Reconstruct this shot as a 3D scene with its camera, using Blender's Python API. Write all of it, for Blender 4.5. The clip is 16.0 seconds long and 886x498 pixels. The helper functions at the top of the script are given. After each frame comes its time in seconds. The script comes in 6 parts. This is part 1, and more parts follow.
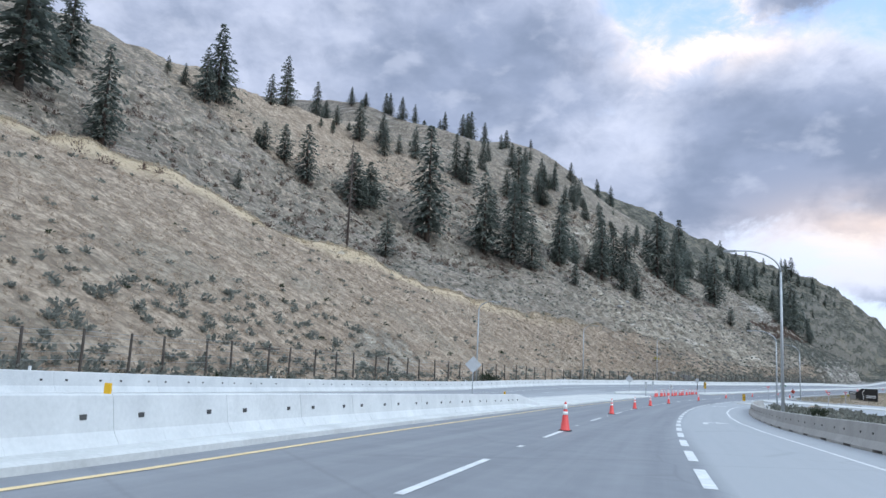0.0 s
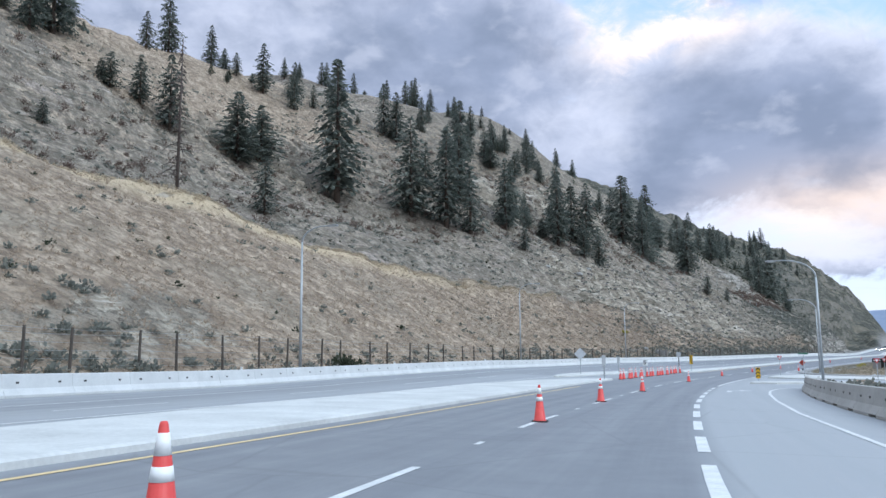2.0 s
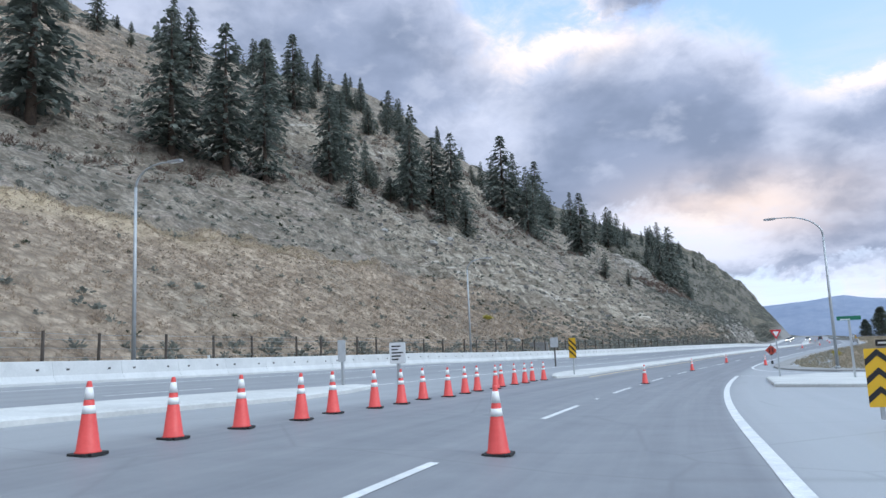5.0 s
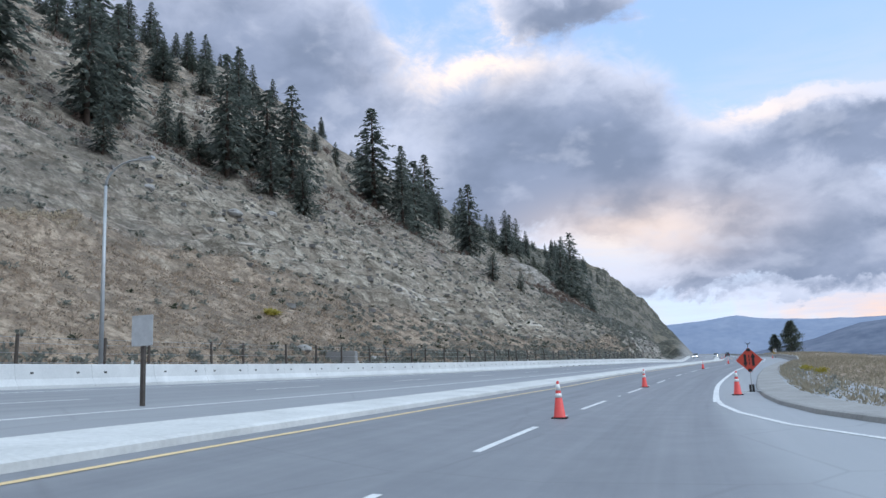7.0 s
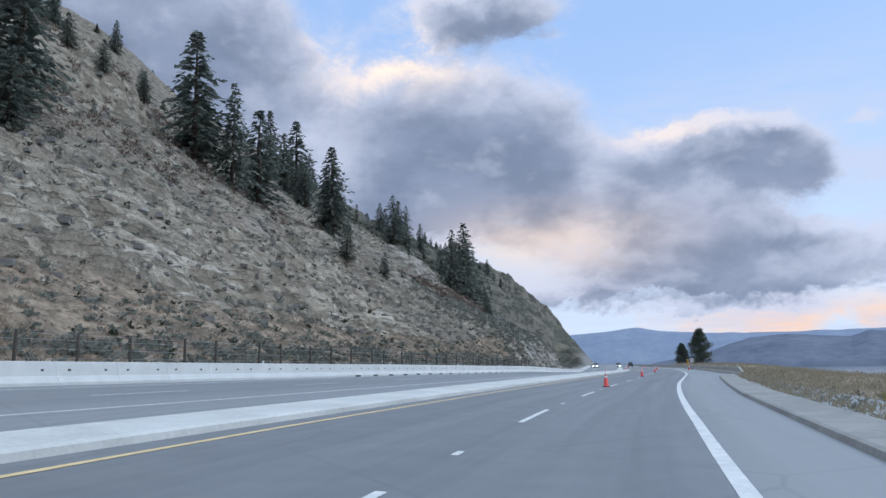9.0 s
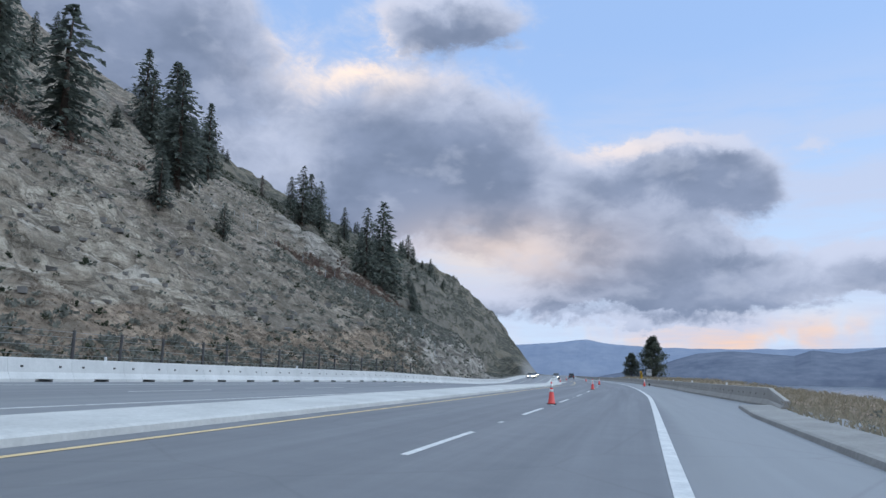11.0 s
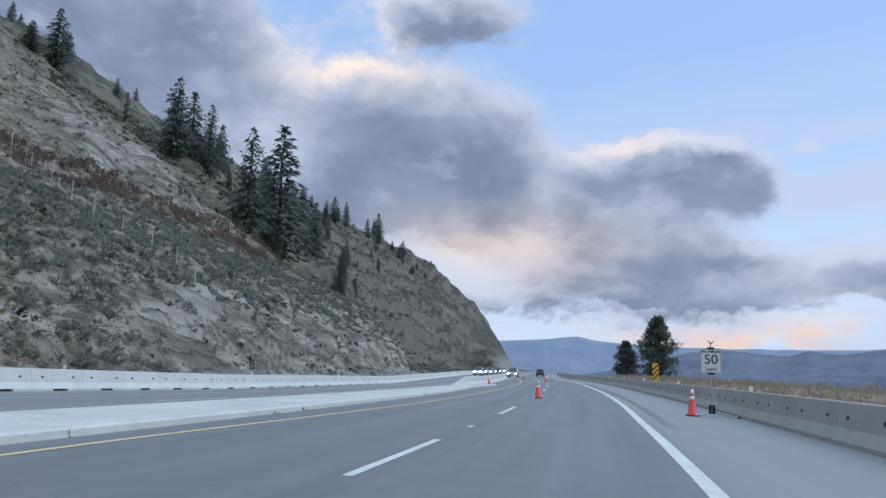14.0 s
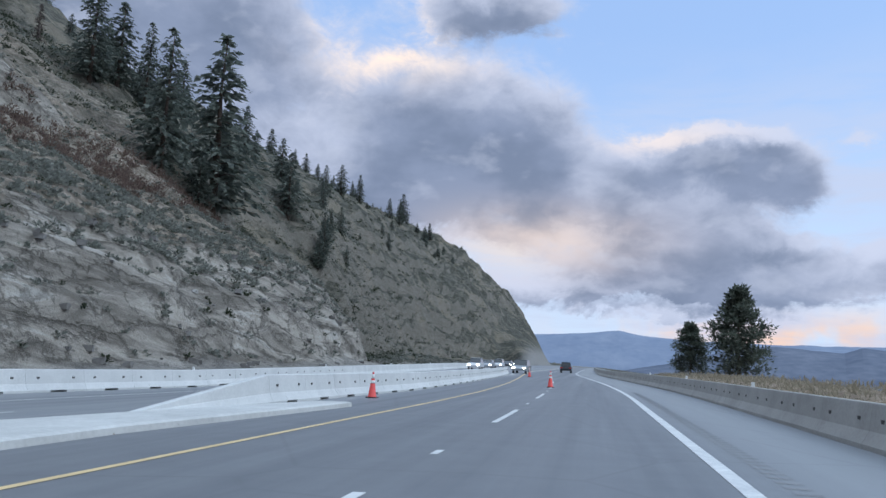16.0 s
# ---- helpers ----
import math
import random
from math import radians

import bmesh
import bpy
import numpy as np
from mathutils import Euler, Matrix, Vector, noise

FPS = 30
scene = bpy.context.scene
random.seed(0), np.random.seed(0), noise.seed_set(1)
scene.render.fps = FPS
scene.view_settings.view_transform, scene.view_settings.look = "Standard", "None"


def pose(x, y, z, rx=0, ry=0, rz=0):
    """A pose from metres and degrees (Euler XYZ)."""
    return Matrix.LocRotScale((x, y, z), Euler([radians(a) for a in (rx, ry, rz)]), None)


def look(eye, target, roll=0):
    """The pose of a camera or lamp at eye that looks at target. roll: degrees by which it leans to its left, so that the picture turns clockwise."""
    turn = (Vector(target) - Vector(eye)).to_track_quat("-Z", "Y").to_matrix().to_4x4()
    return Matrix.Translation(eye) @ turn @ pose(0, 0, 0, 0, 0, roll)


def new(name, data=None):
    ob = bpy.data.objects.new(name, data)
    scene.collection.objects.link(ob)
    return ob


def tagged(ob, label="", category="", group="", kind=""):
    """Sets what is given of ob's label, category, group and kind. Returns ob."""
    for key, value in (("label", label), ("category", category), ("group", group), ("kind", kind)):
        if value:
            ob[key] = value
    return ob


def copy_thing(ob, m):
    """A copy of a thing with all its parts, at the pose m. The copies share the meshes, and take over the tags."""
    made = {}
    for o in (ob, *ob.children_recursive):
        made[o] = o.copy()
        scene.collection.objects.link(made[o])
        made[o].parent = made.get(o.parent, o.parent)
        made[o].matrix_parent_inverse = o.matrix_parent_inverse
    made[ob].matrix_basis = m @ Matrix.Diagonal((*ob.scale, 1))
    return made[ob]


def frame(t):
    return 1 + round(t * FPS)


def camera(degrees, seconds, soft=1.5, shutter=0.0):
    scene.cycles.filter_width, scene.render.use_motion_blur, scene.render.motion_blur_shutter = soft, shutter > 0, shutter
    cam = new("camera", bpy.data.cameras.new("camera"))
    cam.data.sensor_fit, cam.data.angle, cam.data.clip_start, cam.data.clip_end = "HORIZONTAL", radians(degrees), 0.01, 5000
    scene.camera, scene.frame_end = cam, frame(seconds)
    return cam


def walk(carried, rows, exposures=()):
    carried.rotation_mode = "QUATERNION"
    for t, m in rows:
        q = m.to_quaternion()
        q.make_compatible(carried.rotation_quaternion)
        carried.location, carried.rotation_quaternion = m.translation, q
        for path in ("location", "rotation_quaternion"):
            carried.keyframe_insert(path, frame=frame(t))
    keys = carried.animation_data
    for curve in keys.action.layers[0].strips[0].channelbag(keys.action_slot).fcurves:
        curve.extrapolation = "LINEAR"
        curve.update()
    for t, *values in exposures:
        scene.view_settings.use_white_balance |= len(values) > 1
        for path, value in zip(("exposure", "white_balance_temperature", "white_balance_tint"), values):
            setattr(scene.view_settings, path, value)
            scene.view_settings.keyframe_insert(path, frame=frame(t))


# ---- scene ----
cam = camera(61.7, 16.0)
# time, eye, aim, lean
PATH = [
    (0, (19.78, -11.318, 6.393), (19.436, -9.367, 6.665), 2.6),
    (0.5, (20.885, -1.579, 5.938), (20.552, 0.374, 6.208), 1.8),
    (1, (22.165, 8.521, 5.485), (21.849, 10.478, 5.75), 1.1),
    (1.5, (23.49, 18.787, 5.036), (23.196, 20.748, 5.295), 0.3),
    (2, (24.81, 28.987, 4.592), (24.547, 30.953, 4.847), -0.4),
    (2.5, (26.401, 38.993, 4.26), (26.175, 40.965, 4.505), -1.1),
    (3, (28.183, 48.549, 3.848), (27.996, 50.525, 4.093), -1.4),
    (3.2, (29.142, 52.241, 3.723), (28.957, 54.217, 3.968), -1.6),
    (5.3, (38.16, 92.122, 2.449), (38.189, 94.103, 2.724), -2.6),
    (5.5, (39.345, 95.963, 2.339), (39.396, 97.943, 2.617), -2.7),
    (6, (42.605, 105.64, 2.141), (42.712, 107.617, 2.426), -2.7),
    (6.5, (46.128, 115.413, 1.912), (46.297, 117.384, 2.208), -2.7),
    (7, (49.887, 124.929, 1.722), (50.119, 126.892, 2.029), -2.4),
    (7.5, (53.932, 134.405, 1.578), (54.228, 136.357, 1.895), -2.3),
    (8, (58.289, 143.926, 1.35), (58.645, 145.868, 1.673), -2.0),
    (8.5, (63.043, 153.619, 1.292), (63.457, 155.549, 1.611), -1.7),
    (9, (67.999, 163.319, 1.35), (68.464, 165.239, 1.664), -1.1),
    (9.5, (73.131, 172.857, 1.304), (73.641, 174.765, 1.615), -0.4),
    (10, (78.529, 182.32, 1.281), (79.074, 184.218, 1.595), 0.5),
    (10.2, (80.899, 186.269, 1.272), (81.452, 188.164, 1.591), 1.0),
    (12.3, (107.264, 229.65, 1.23), (107.879, 231.524, 1.563), 0.5),
    (12.5, (109.735, 233.771, 1.246), (110.352, 235.644, 1.577), 0.7),
    (13, (115.816, 243.956, 1.269), (116.434, 245.829, 1.598), 1.0),
    (13.5, (121.721, 254.011, 1.233), (122.332, 255.888, 1.556), 1.5),
    (14, (127.516, 264.013, 1.204), (128.113, 265.896, 1.521), 2.0),
    (14.5, (133.264, 274.144, 1.236), (133.838, 276.036, 1.541), 2.3),
    (15, (138.809, 284.287, 1.247), (139.358, 286.187, 1.544), 2.6),
    (15.5, (144.211, 294.638, 1.274), (144.733, 296.546, 1.568), 2.7),
    (16, (149.447, 304.991, 1.235), (149.941, 306.907, 1.529), 2.7),
]
walk(cam, [(t, look(eye, target, roll)) for t, eye, target, roll in PATH],
     [(0, 0.40, 6500, 10), (3, 0.42, 6500, 10), (6, 0.30, 6480, 10), (9, 0.06, 6400, 10), (12.5, -0.06, 6290, 10), (16, 0.0, 6320, 10)])

# ---------------------------------------------------------------- light and sky
SUN_AZ, SUN_EL = 118.0, 42.0
world = bpy.data.worlds.new("world")
scene.world = world
world.use_nodes = True
wt = world.node_tree
wt.nodes.clear()


def wn(kind, **kw):
    n = wt.nodes.new(kind)
    for k, v in kw.items():
        if k == "op":
            n.operation = v
    return n


def wm(op, a, b=0.0, c=None):
    n = wn("ShaderNodeMath", op=op)
    for i, v in enumerate((a, b) if c is None else (a, b, c)):
        if hasattr(v, "is_output"):
            wt.links.new(v, n.inputs[i])
        else:
            n.inputs[i].default_value = v
    return n.outputs[0]


def wstep(a, b, v):
    n = wn("ShaderNodeMapRange")
    n.interpolation_type = 'SMOOTHSTEP'
    wt.links.new(v, n.inputs[0])
    n.inputs[1].default_value, n.inputs[2].default_value = a, b
    return n.outputs[0]


def wmix(f, a, b):
    n = wn("ShaderNodeMixRGB")
    for i, v in enumerate((f, a, b)):
        if hasattr(v, "is_output"):
            wt.links.new(v, n.inputs[i])
        else:
            n.inputs[i].default_value = v if i == 0 else (*v, 1)
    return n.outputs[0]


def wnoise(vec, scale, detail=6.0, rough_=0.58, dist=0.0):
    n = wn("ShaderNodeTexNoise")
    wt.links.new(vec, n.inputs["Vector"])
    n.inputs["Scale"].default_value = scale
    n.inputs["Detail"].default_value = detail
    n.inputs["Roughness"].default_value = rough_
    n.inputs["Distortion"].default_value = dist
    return n.outputs[0]


tc = wn("ShaderNodeTexCoord").outputs["Generated"]
sepd = wn("ShaderNodeSeparateXYZ")
wt.links.new(tc, sepd.inputs[0])
DX, DY, DZ = sepd.outputs
AZ = wm('MULTIPLY', wm('ARCTAN2', DX, DY), 57.2958)
EL = wm('MULTIPLY', wm('ARCSINE', DZ), 57.2958)
# the clouds: bearing, height, half width, half height, weight
CLOUDS = [(-34, 25, 24, 14, 0.85), (-8, 25.5, 9, 6, 0.7), (-11, 16, 11, 7, 0.85), (-1, 22, 5, 5, 0.5), (-2, 11, 8, 4, 0.35),
          (8.5, 19, 4.6, 4.2, 0.62), (15, 18.2, 6.5, 4.8, 1.0), (21, 17, 4.6, 4.4, 0.8), (14, 13, 8, 3.6, 0.85), (6, 12, 7, 4, 0.5), (22, 13, 4, 3, 0.6),
          (29.5, 15.4, 3.4, 2.2, 0.62), (35.5, 15.2, 5.0, 2.2, 1.35), (40, 13.6, 2.8, 1.5, 0.8), (28, 12, 3.6, 2.2, 0.7), (33.5, 11.2, 5.5, 1.9, 0.75),
          (34, 8.2, 10, 1.7, 0.85), (38, 6.0, 14, 1.3, 1.0), (24, 5.6, 8, 0.9, 0.8), (27, 8.5, 5, 1.2, 0.55), (38, 9.7, 3.6, 0.9, 0.5), (48.5, 8, 4, 1.3, 0.7), (31, 4.2, 9, 0.4, 0.4),
          (17, 26.8, 6.5, 2.1, 1.25), (37.7, 16.6, 1.4, 0.7, 0.4), (44.5, 16, 1.6, 0.7, 0.5), (62, 8, 10, 3, 0.8)]


def cloud_field(da, de):
    """Thickness of the cloud in a direction turned by da, de degrees."""
    a, e = wm('ADD', AZ, da), wm('ADD', EL, de)
    v = wn("ShaderNodeCombineXYZ")
    wt.links.new(wm('MULTIPLY', a, 0.045), v.inputs[0])
    wt.links.new(wm('MULTIPLY', e, 0.064), v.inputs[1])
    v = v.outputs[0]
    n1, n2, n3 = wnoise(v, 1.7, 4.0, 0.55), wnoise(v, 3.6, 9.0, 0.62, 0.3), wnoise(v, 7.5, 9.0, 0.65, 0.5)
    a = wm('ADD', a, wm('MULTIPLY', wm('SUBTRACT', n1, 0.5), 8.0))
    e = wm('ADD', e, wm('MULTIPLY', wm('SUBTRACT', n2, 0.5), 6.5))
    total = None
    for ca, ce, wa, we, k in CLOUDS:
        p = wm('POWER', wm('ABSOLUTE', wm('DIVIDE', wm('SUBTRACT', a, ca), wa)), 2.0)
        q = wm('POWER', wm('ABSOLUTE', wm('DIVIDE', wm('SUBTRACT', e, ce), we)), 2.0)
        g = wm('MULTIPLY', wm('EXPONENT', wm('MULTIPLY', wm('ADD', p, q), -1.0)), k)
        total = g if total is None else wm('ADD', total, g)
    total = wm('ADD', total, wm('MULTIPLY', wm('SUBTRACT', n2, 0.5), 0.6))
    total = wm('ADD', total, wm('MULTIPLY', wm('SUBTRACT', n3, 0.5), 0.6))
    # overhead and behind the sky goes on as broken cloud
    away = wstep(55, 80, wm('ABSOLUTE', wm('SUBTRACT', AZ, 12.0)))
    high = wstep(32, 50, EL)
    both = wm('MAXIMUM', away, high)
    rest = wm('MULTIPLY', wnoise(tc, 2.2, 6.0), 1.15)
    return wm('ADD', wm('MULTIPLY', total, wm('SUBTRACT', 1.0, both)), wm('MULTIPLY', rest, both))


sky = wn("ShaderNodeTexSky")
sky.sky_type = 'NISHITA'
sky.sun_disc = False
sky.sun_elevation = radians(SUN_EL)
sky.sun_rotation = radians(SUN_AZ)
sky.air_density, sky.dust_density = 1.0, 0.6
blue = wn("ShaderNodeVectorMath", op='SCALE')
wt.links.new(sky.outputs[0], blue.inputs[0])
blue.inputs["Scale"].default_value = 0.15
D0 = cloud_field(0.0, 0.0)
D1 = cloud_field(-0.9, 1.1)
cover = wstep(0.20, 0.62, D0)
# shaded where more cloud stands towards the light
thick = wstep(0.18, 1.30, wm('ADD', D0, wm('MULTIPLY', wm('SUBTRACT', D1, D0), 0.9)))
rim = wm('MULTIPLY', wm('SUBTRACT', 1.0, wstep(0.28, 0.66, D1)), wstep(0.36, 0.6, D0))
glow_p = wm('POWER', wm('ABSOLUTE', wm('DIVIDE', wm('SUBTRACT', AZ, 22.0), 8.0)), 2.0)
glow_q = wm('POWER', wm('ABSOLUTE', wm('DIVIDE', wm('SUBTRACT', EL, 9.4), 2.5)), 2.0)
glow = wm('EXPONENT', wm('MULTIPLY', wm('ADD', glow_p, glow_q), -1.0))
low_p = wm('POWER', wm('ABSOLUTE', wm('DIVIDE', wm('SUBTRACT', EL, 2.6), 1.7)), 2.0)
low = wm('MULTIPLY', wm('EXPONENT', wm('MULTIPLY', low_p, -1.0)), wm('MULTIPLY', wstep(18, 40, AZ), wstep(0.4, 0.62, wnoise(tc, 9.0, 4.0))))
body = wmix(thick, (0.64, 0.70, 0.87), (0.272, 0.332, 0.475))
def patch(ca, ce, wa, we):
    p = wm('POWER', wm('ABSOLUTE', wm('DIVIDE', wm('SUBTRACT', AZ, ca), wa)), 2.0)
    q = wm('POWER', wm('ABSOLUTE', wm('DIVIDE', wm('SUBTRACT', EL, ce), we)), 2.0)
    return wm('EXPONENT', wm('MULTIPLY', wm('ADD', p, q), -1.0))


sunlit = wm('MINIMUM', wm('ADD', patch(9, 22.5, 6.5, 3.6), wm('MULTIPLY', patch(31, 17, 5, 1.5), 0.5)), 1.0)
body = wmix(wm('MULTIPLY', rim, sunlit), body, (1.20, 0.97, 0.80))
burst = wm('MULTIPLY', patch(9, 22.9, 5.0, 1.9), wstep(0.36, 0.56, wnoise(tc, 11.0, 5.0)))
body = wmix(wm('MULTIPLY', burst, 0.75), body, (1.18, 0.98, 0.82))
body = wmix(wm('MULTIPLY', glow, 0.75), body, (0.90, 0.73, 0.64))
lump = wn("ShaderNodeCombineXYZ")
wt.links.new(wm('MULTIPLY', AZ, 0.05), lump.inputs[0])
wt.links.new(wm('MULTIPLY', EL, 0.085), lump.inputs[1])
lumps = wstep(0.38, 0.66, wnoise(lump.outputs[0], 3.4, 4.0, 0.5, 0.1))
body = wmix(wm('MULTIPLY', wm('MULTIPLY', lumps, thick), 0.6), body, (0.172, 0.222, 0.33))
body = wmix(wm('MULTIPLY', wm('SUBTRACT', 1.0, wstep(0.30, 0.48, wnoise(lump.outputs[0], 5.0, 5.0, 0.5, 0.1))), 0.3), body, (0.60, 0.655, 0.80))
haze = wstep(26, -2, EL)
clear = wmix(0.7, blue.outputs[0], (0.44, 0.66, 1.08))
clear = wmix(wm('MULTIPLY', haze, 0.8), clear, (0.70, 0.84, 1.02))
clear = wmix(wm('MULTIPLY', low, 0.9), clear, (1.05, 0.68, 0.46))
# a thin veil over the lower sky
streak = wn("ShaderNodeCombineXYZ")
wt.links.new(wm('MULTIPLY', AZ, 0.03), streak.inputs[0])
wt.links.new(wm('MULTIPLY', EL, 0.16), streak.inputs[1])
veil = wstep(0.34, 0.60, wnoise(streak.outputs[0], 2.2, 8.0, 0.6, 0.4))
veil = wm('MULTIPLY', wm('MAXIMUM', veil, wm('MULTIPLY', wstep(30, 12, AZ), 0.8)), wstep(25, 12, EL))
clear = wmix(wm('MULTIPLY', veil, 0.8), clear, (0.60, 0.67, 0.86))
clear = wmix(wm('MULTIPLY', wm('MULTIPLY', glow, veil), 0.8), clear, (0.95, 0.80, 0.68))
full = wmix(cover, clear, body)
# brightness added to the unseen sky overhead, to light the ground more
up = wstep(34, 60, EL)
full = wmix(up, full, (0.88, 1.12, 1.42))
bg = wn("ShaderNodeBackground")
wt.links.new(full, bg.inputs[0])
bg.inputs[1].default_value = 1.0
wo = wn("ShaderNodeOutputWorld")
wt.links.new(bg.outputs[0], wo.inputs[0])

sun = new("sun", bpy.data.lights.new("sun", 'SUN'))
sun.data.energy = 1.25
sun.data.angle = radians(35)
sun.data.color = (0.84, 0.97, 1.04)
sun.matrix_world = look((0, 0, 0), (-math.sin(radians(SUN_AZ)) * math.cos(radians(SUN_EL)), -math.cos(radians(SUN_AZ)) * math.cos(radians(SUN_EL)), -math.sin(radians(SUN_EL))))

# ---------------------------------------------------------------- the lie of the land
# Stations along the driven lane every 20 m: easting, northing, level.
KNOTS = [(14.33, -71.19, 7.89), (16.17, -51.27, 6.98), (18.01, -31.36, 6.06), (19.84, -11.44, 5.15), (22.07, 8.69, 4.26),
         (24.90, 28.78, 3.33), (28.21, 48.52, 2.61), (32.11, 67.85, 2.03), (36.83, 86.87, 1.45), (42.61, 105.73, 0.89),
         (49.68, 124.63, 0.46), (57.70, 143.10, 0.18), (66.90, 161.17, 0.09), (76.40, 178.60, 0.05), (86.35, 195.85, 0.03),
         (96.75, 212.95, 0.02), (107.20, 230.0, 0.0), (117.60, 247.2, 0.0), (127.75, 264.45, 0.0), (137.60, 281.8, 0.0),
         (146.85, 299.4, 0.0), (155.62, 317.37, 0.0)]
S0 = -60.0
KX = np.array([k[0] for k in KNOTS])
KY = np.array([k[1] for k in KNOTS])
KZ = np.array([k[2] for k in KNOTS])
KS = S0 + 20.0 * np.arange(len(KNOTS))


def _fine():
    ss = np.arange(-60.0, 360.01, 2.0)
    out = []
    for vals in (KX, KY, KZ):
        a = np.interp(ss, KS, vals)
        a = np.r_[vals[0] + (vals[1] - vals[0]) / 20 * np.arange(-24, 0), a, vals[-1] + (vals[-1] - vals[-2]) / 20 * np.arange(2, 50, 2)]
        a[:24] = vals[0] + (vals[1] - vals[0]) / 20 * 2 * np.arange(-24, 0)
        w = np.hanning(19)
        a = np.convolve(a, w / w.sum(), "same")[24:-24]
        out.append(a)
    return ss, out


FS, (FX, FY, FZ) = _fine()
FTX, FTY = np.gradient(FX), np.gradient(FY)
_l = np.hypot(FTX, FTY)
FTX, FTY = FTX / _l, FTY / _l
LX, LY, LTX, LTY = FX.tolist(), FY.tolist(), FTX.tolist(), FTY.tolist()


def spread(s, d):
    """How far the hillside past the bend is drawn out from the road; 1 is not at all."""
    if s < 520 or d < 21:
        return 1.0
    u = min(1.0, (s - 520) / 180.0)
    v = min(1.0, (d - 21) / 15.0)
    return 1 + 0.8 * u * u * (3 - 2 * u) * v * v * (3 - 2 * v)


def at(s, off=0.0):
    """Easting, northing of the place off metres to the right of the driven line at station s."""
    k = spread(s, -off)
    s, off = 350 + (s - 350) * k, off * k
    i = min(max((s + 60.0) / 2.0, 0.0), len(LX) - 1.001)
    j = int(i)
    i -= j
    tx, ty = LTX[j] + (LTX[j + 1] - LTX[j]) * i, LTY[j] + (LTY[j + 1] - LTY[j]) * i
    l = math.hypot(tx, ty)
    tx, ty = tx / l, ty / l
    x, y = LX[j] + (LX[j + 1] - LX[j]) * i, LY[j] + (LY[j + 1] - LY[j]) * i
    if s < -60:
        x, y = x + tx * (s + 60), y + ty * (s + 60)
    if s > 360:
        x, y = x + tx * (s - 360), y + ty * (s - 360)
    return x + ty * off, y - tx * off


def heading(s):
    """Degrees by which the road at s is turned from north, for rz."""
    return -math.degrees(math.atan2(np.interp(s, FS, FTX), np.interp(s, FS, FTY)))


def mix(s, pairs):
    if s <= pairs[0][0]:
        return float(pairs[0][1])
    for (a, u), (b, v) in zip(pairs, pairs[1:]):
        if s <= b:
            return u + (v - u) * (s - a) / (b - a)
    return float(pairs[-1][1])


def smooth(a, b, v):
    v = min(1.0, max(0.0, (v - a) / (b - a)))
    return v * v * (3 - 2 * v)


LEFT_RISE = [(-60, 0.0), (0, 0.0), (36, 0.1), (73, 0.3), (110, 1.0), (150, 1.35), (200, 0.95), (240, 0.75), (290, 0.4), (340, -0.4), (380, -0.7), (450, 0.0), (600, 0.6)]
LEFT_EDGE = [(-60, 20), (18, 20.2), (40, 22.4), (75, 22.4), (130, 21.2), (200, 20.2), (335, 20.3), (390, 19), (800, 18.6)]


def shift(s):
    """The carriageway draws to the left past the bend."""
    return -4.0 * smooth(375, 470, s)


def road_z(s, off):
    base = float(np.interp(s, FS, FZ))
    if s < -60:
        base = KZ[0] + (-60 - s) * 0.045
    if off < -1.5:
        base += mix(s, LEFT_RISE) * min(1.0, (-off - 1.5) / 18.5)
    return base


PROFILE_A = [(26, 0), (30, 1.8), (40, 7.5), (50, 14.5), (67, 28), (85, 43), (100, 55), (130, 77), (145, 88), (160, 94), (190, 98), (230, 103), (300, 118), (400, 128), (700, 60)]
PROFILE_B = [(22, 0), (26, 8), (30, 16), (40, 31), (67, 53), (110, 73), (130, 80), (160, 94), (180, 105), (200, 116), (230, 131), (260, 147), (300, 164), (400, 172), (700, 60)]
PROFILE_C = [(24, 0), (27, 1.0), (30, 3.0), (36, 9), (50, 18), (67, 30), (85, 43), (100, 54), (130, 75), (160, 94), (180, 107), (200, 120), (230, 134), (260, 148), (300, 165), (400, 188), (700, 60)]
PROFILE_G = [(27, 0), (30, 1.0), (36, 4.5), (50, 13), (66, 23), (72, 25.0), (78, 26.5), (90, 36), (105, 50), (130, 69), (145, 78), (160, 81), (230, 84), (400, 104), (700, 60)]


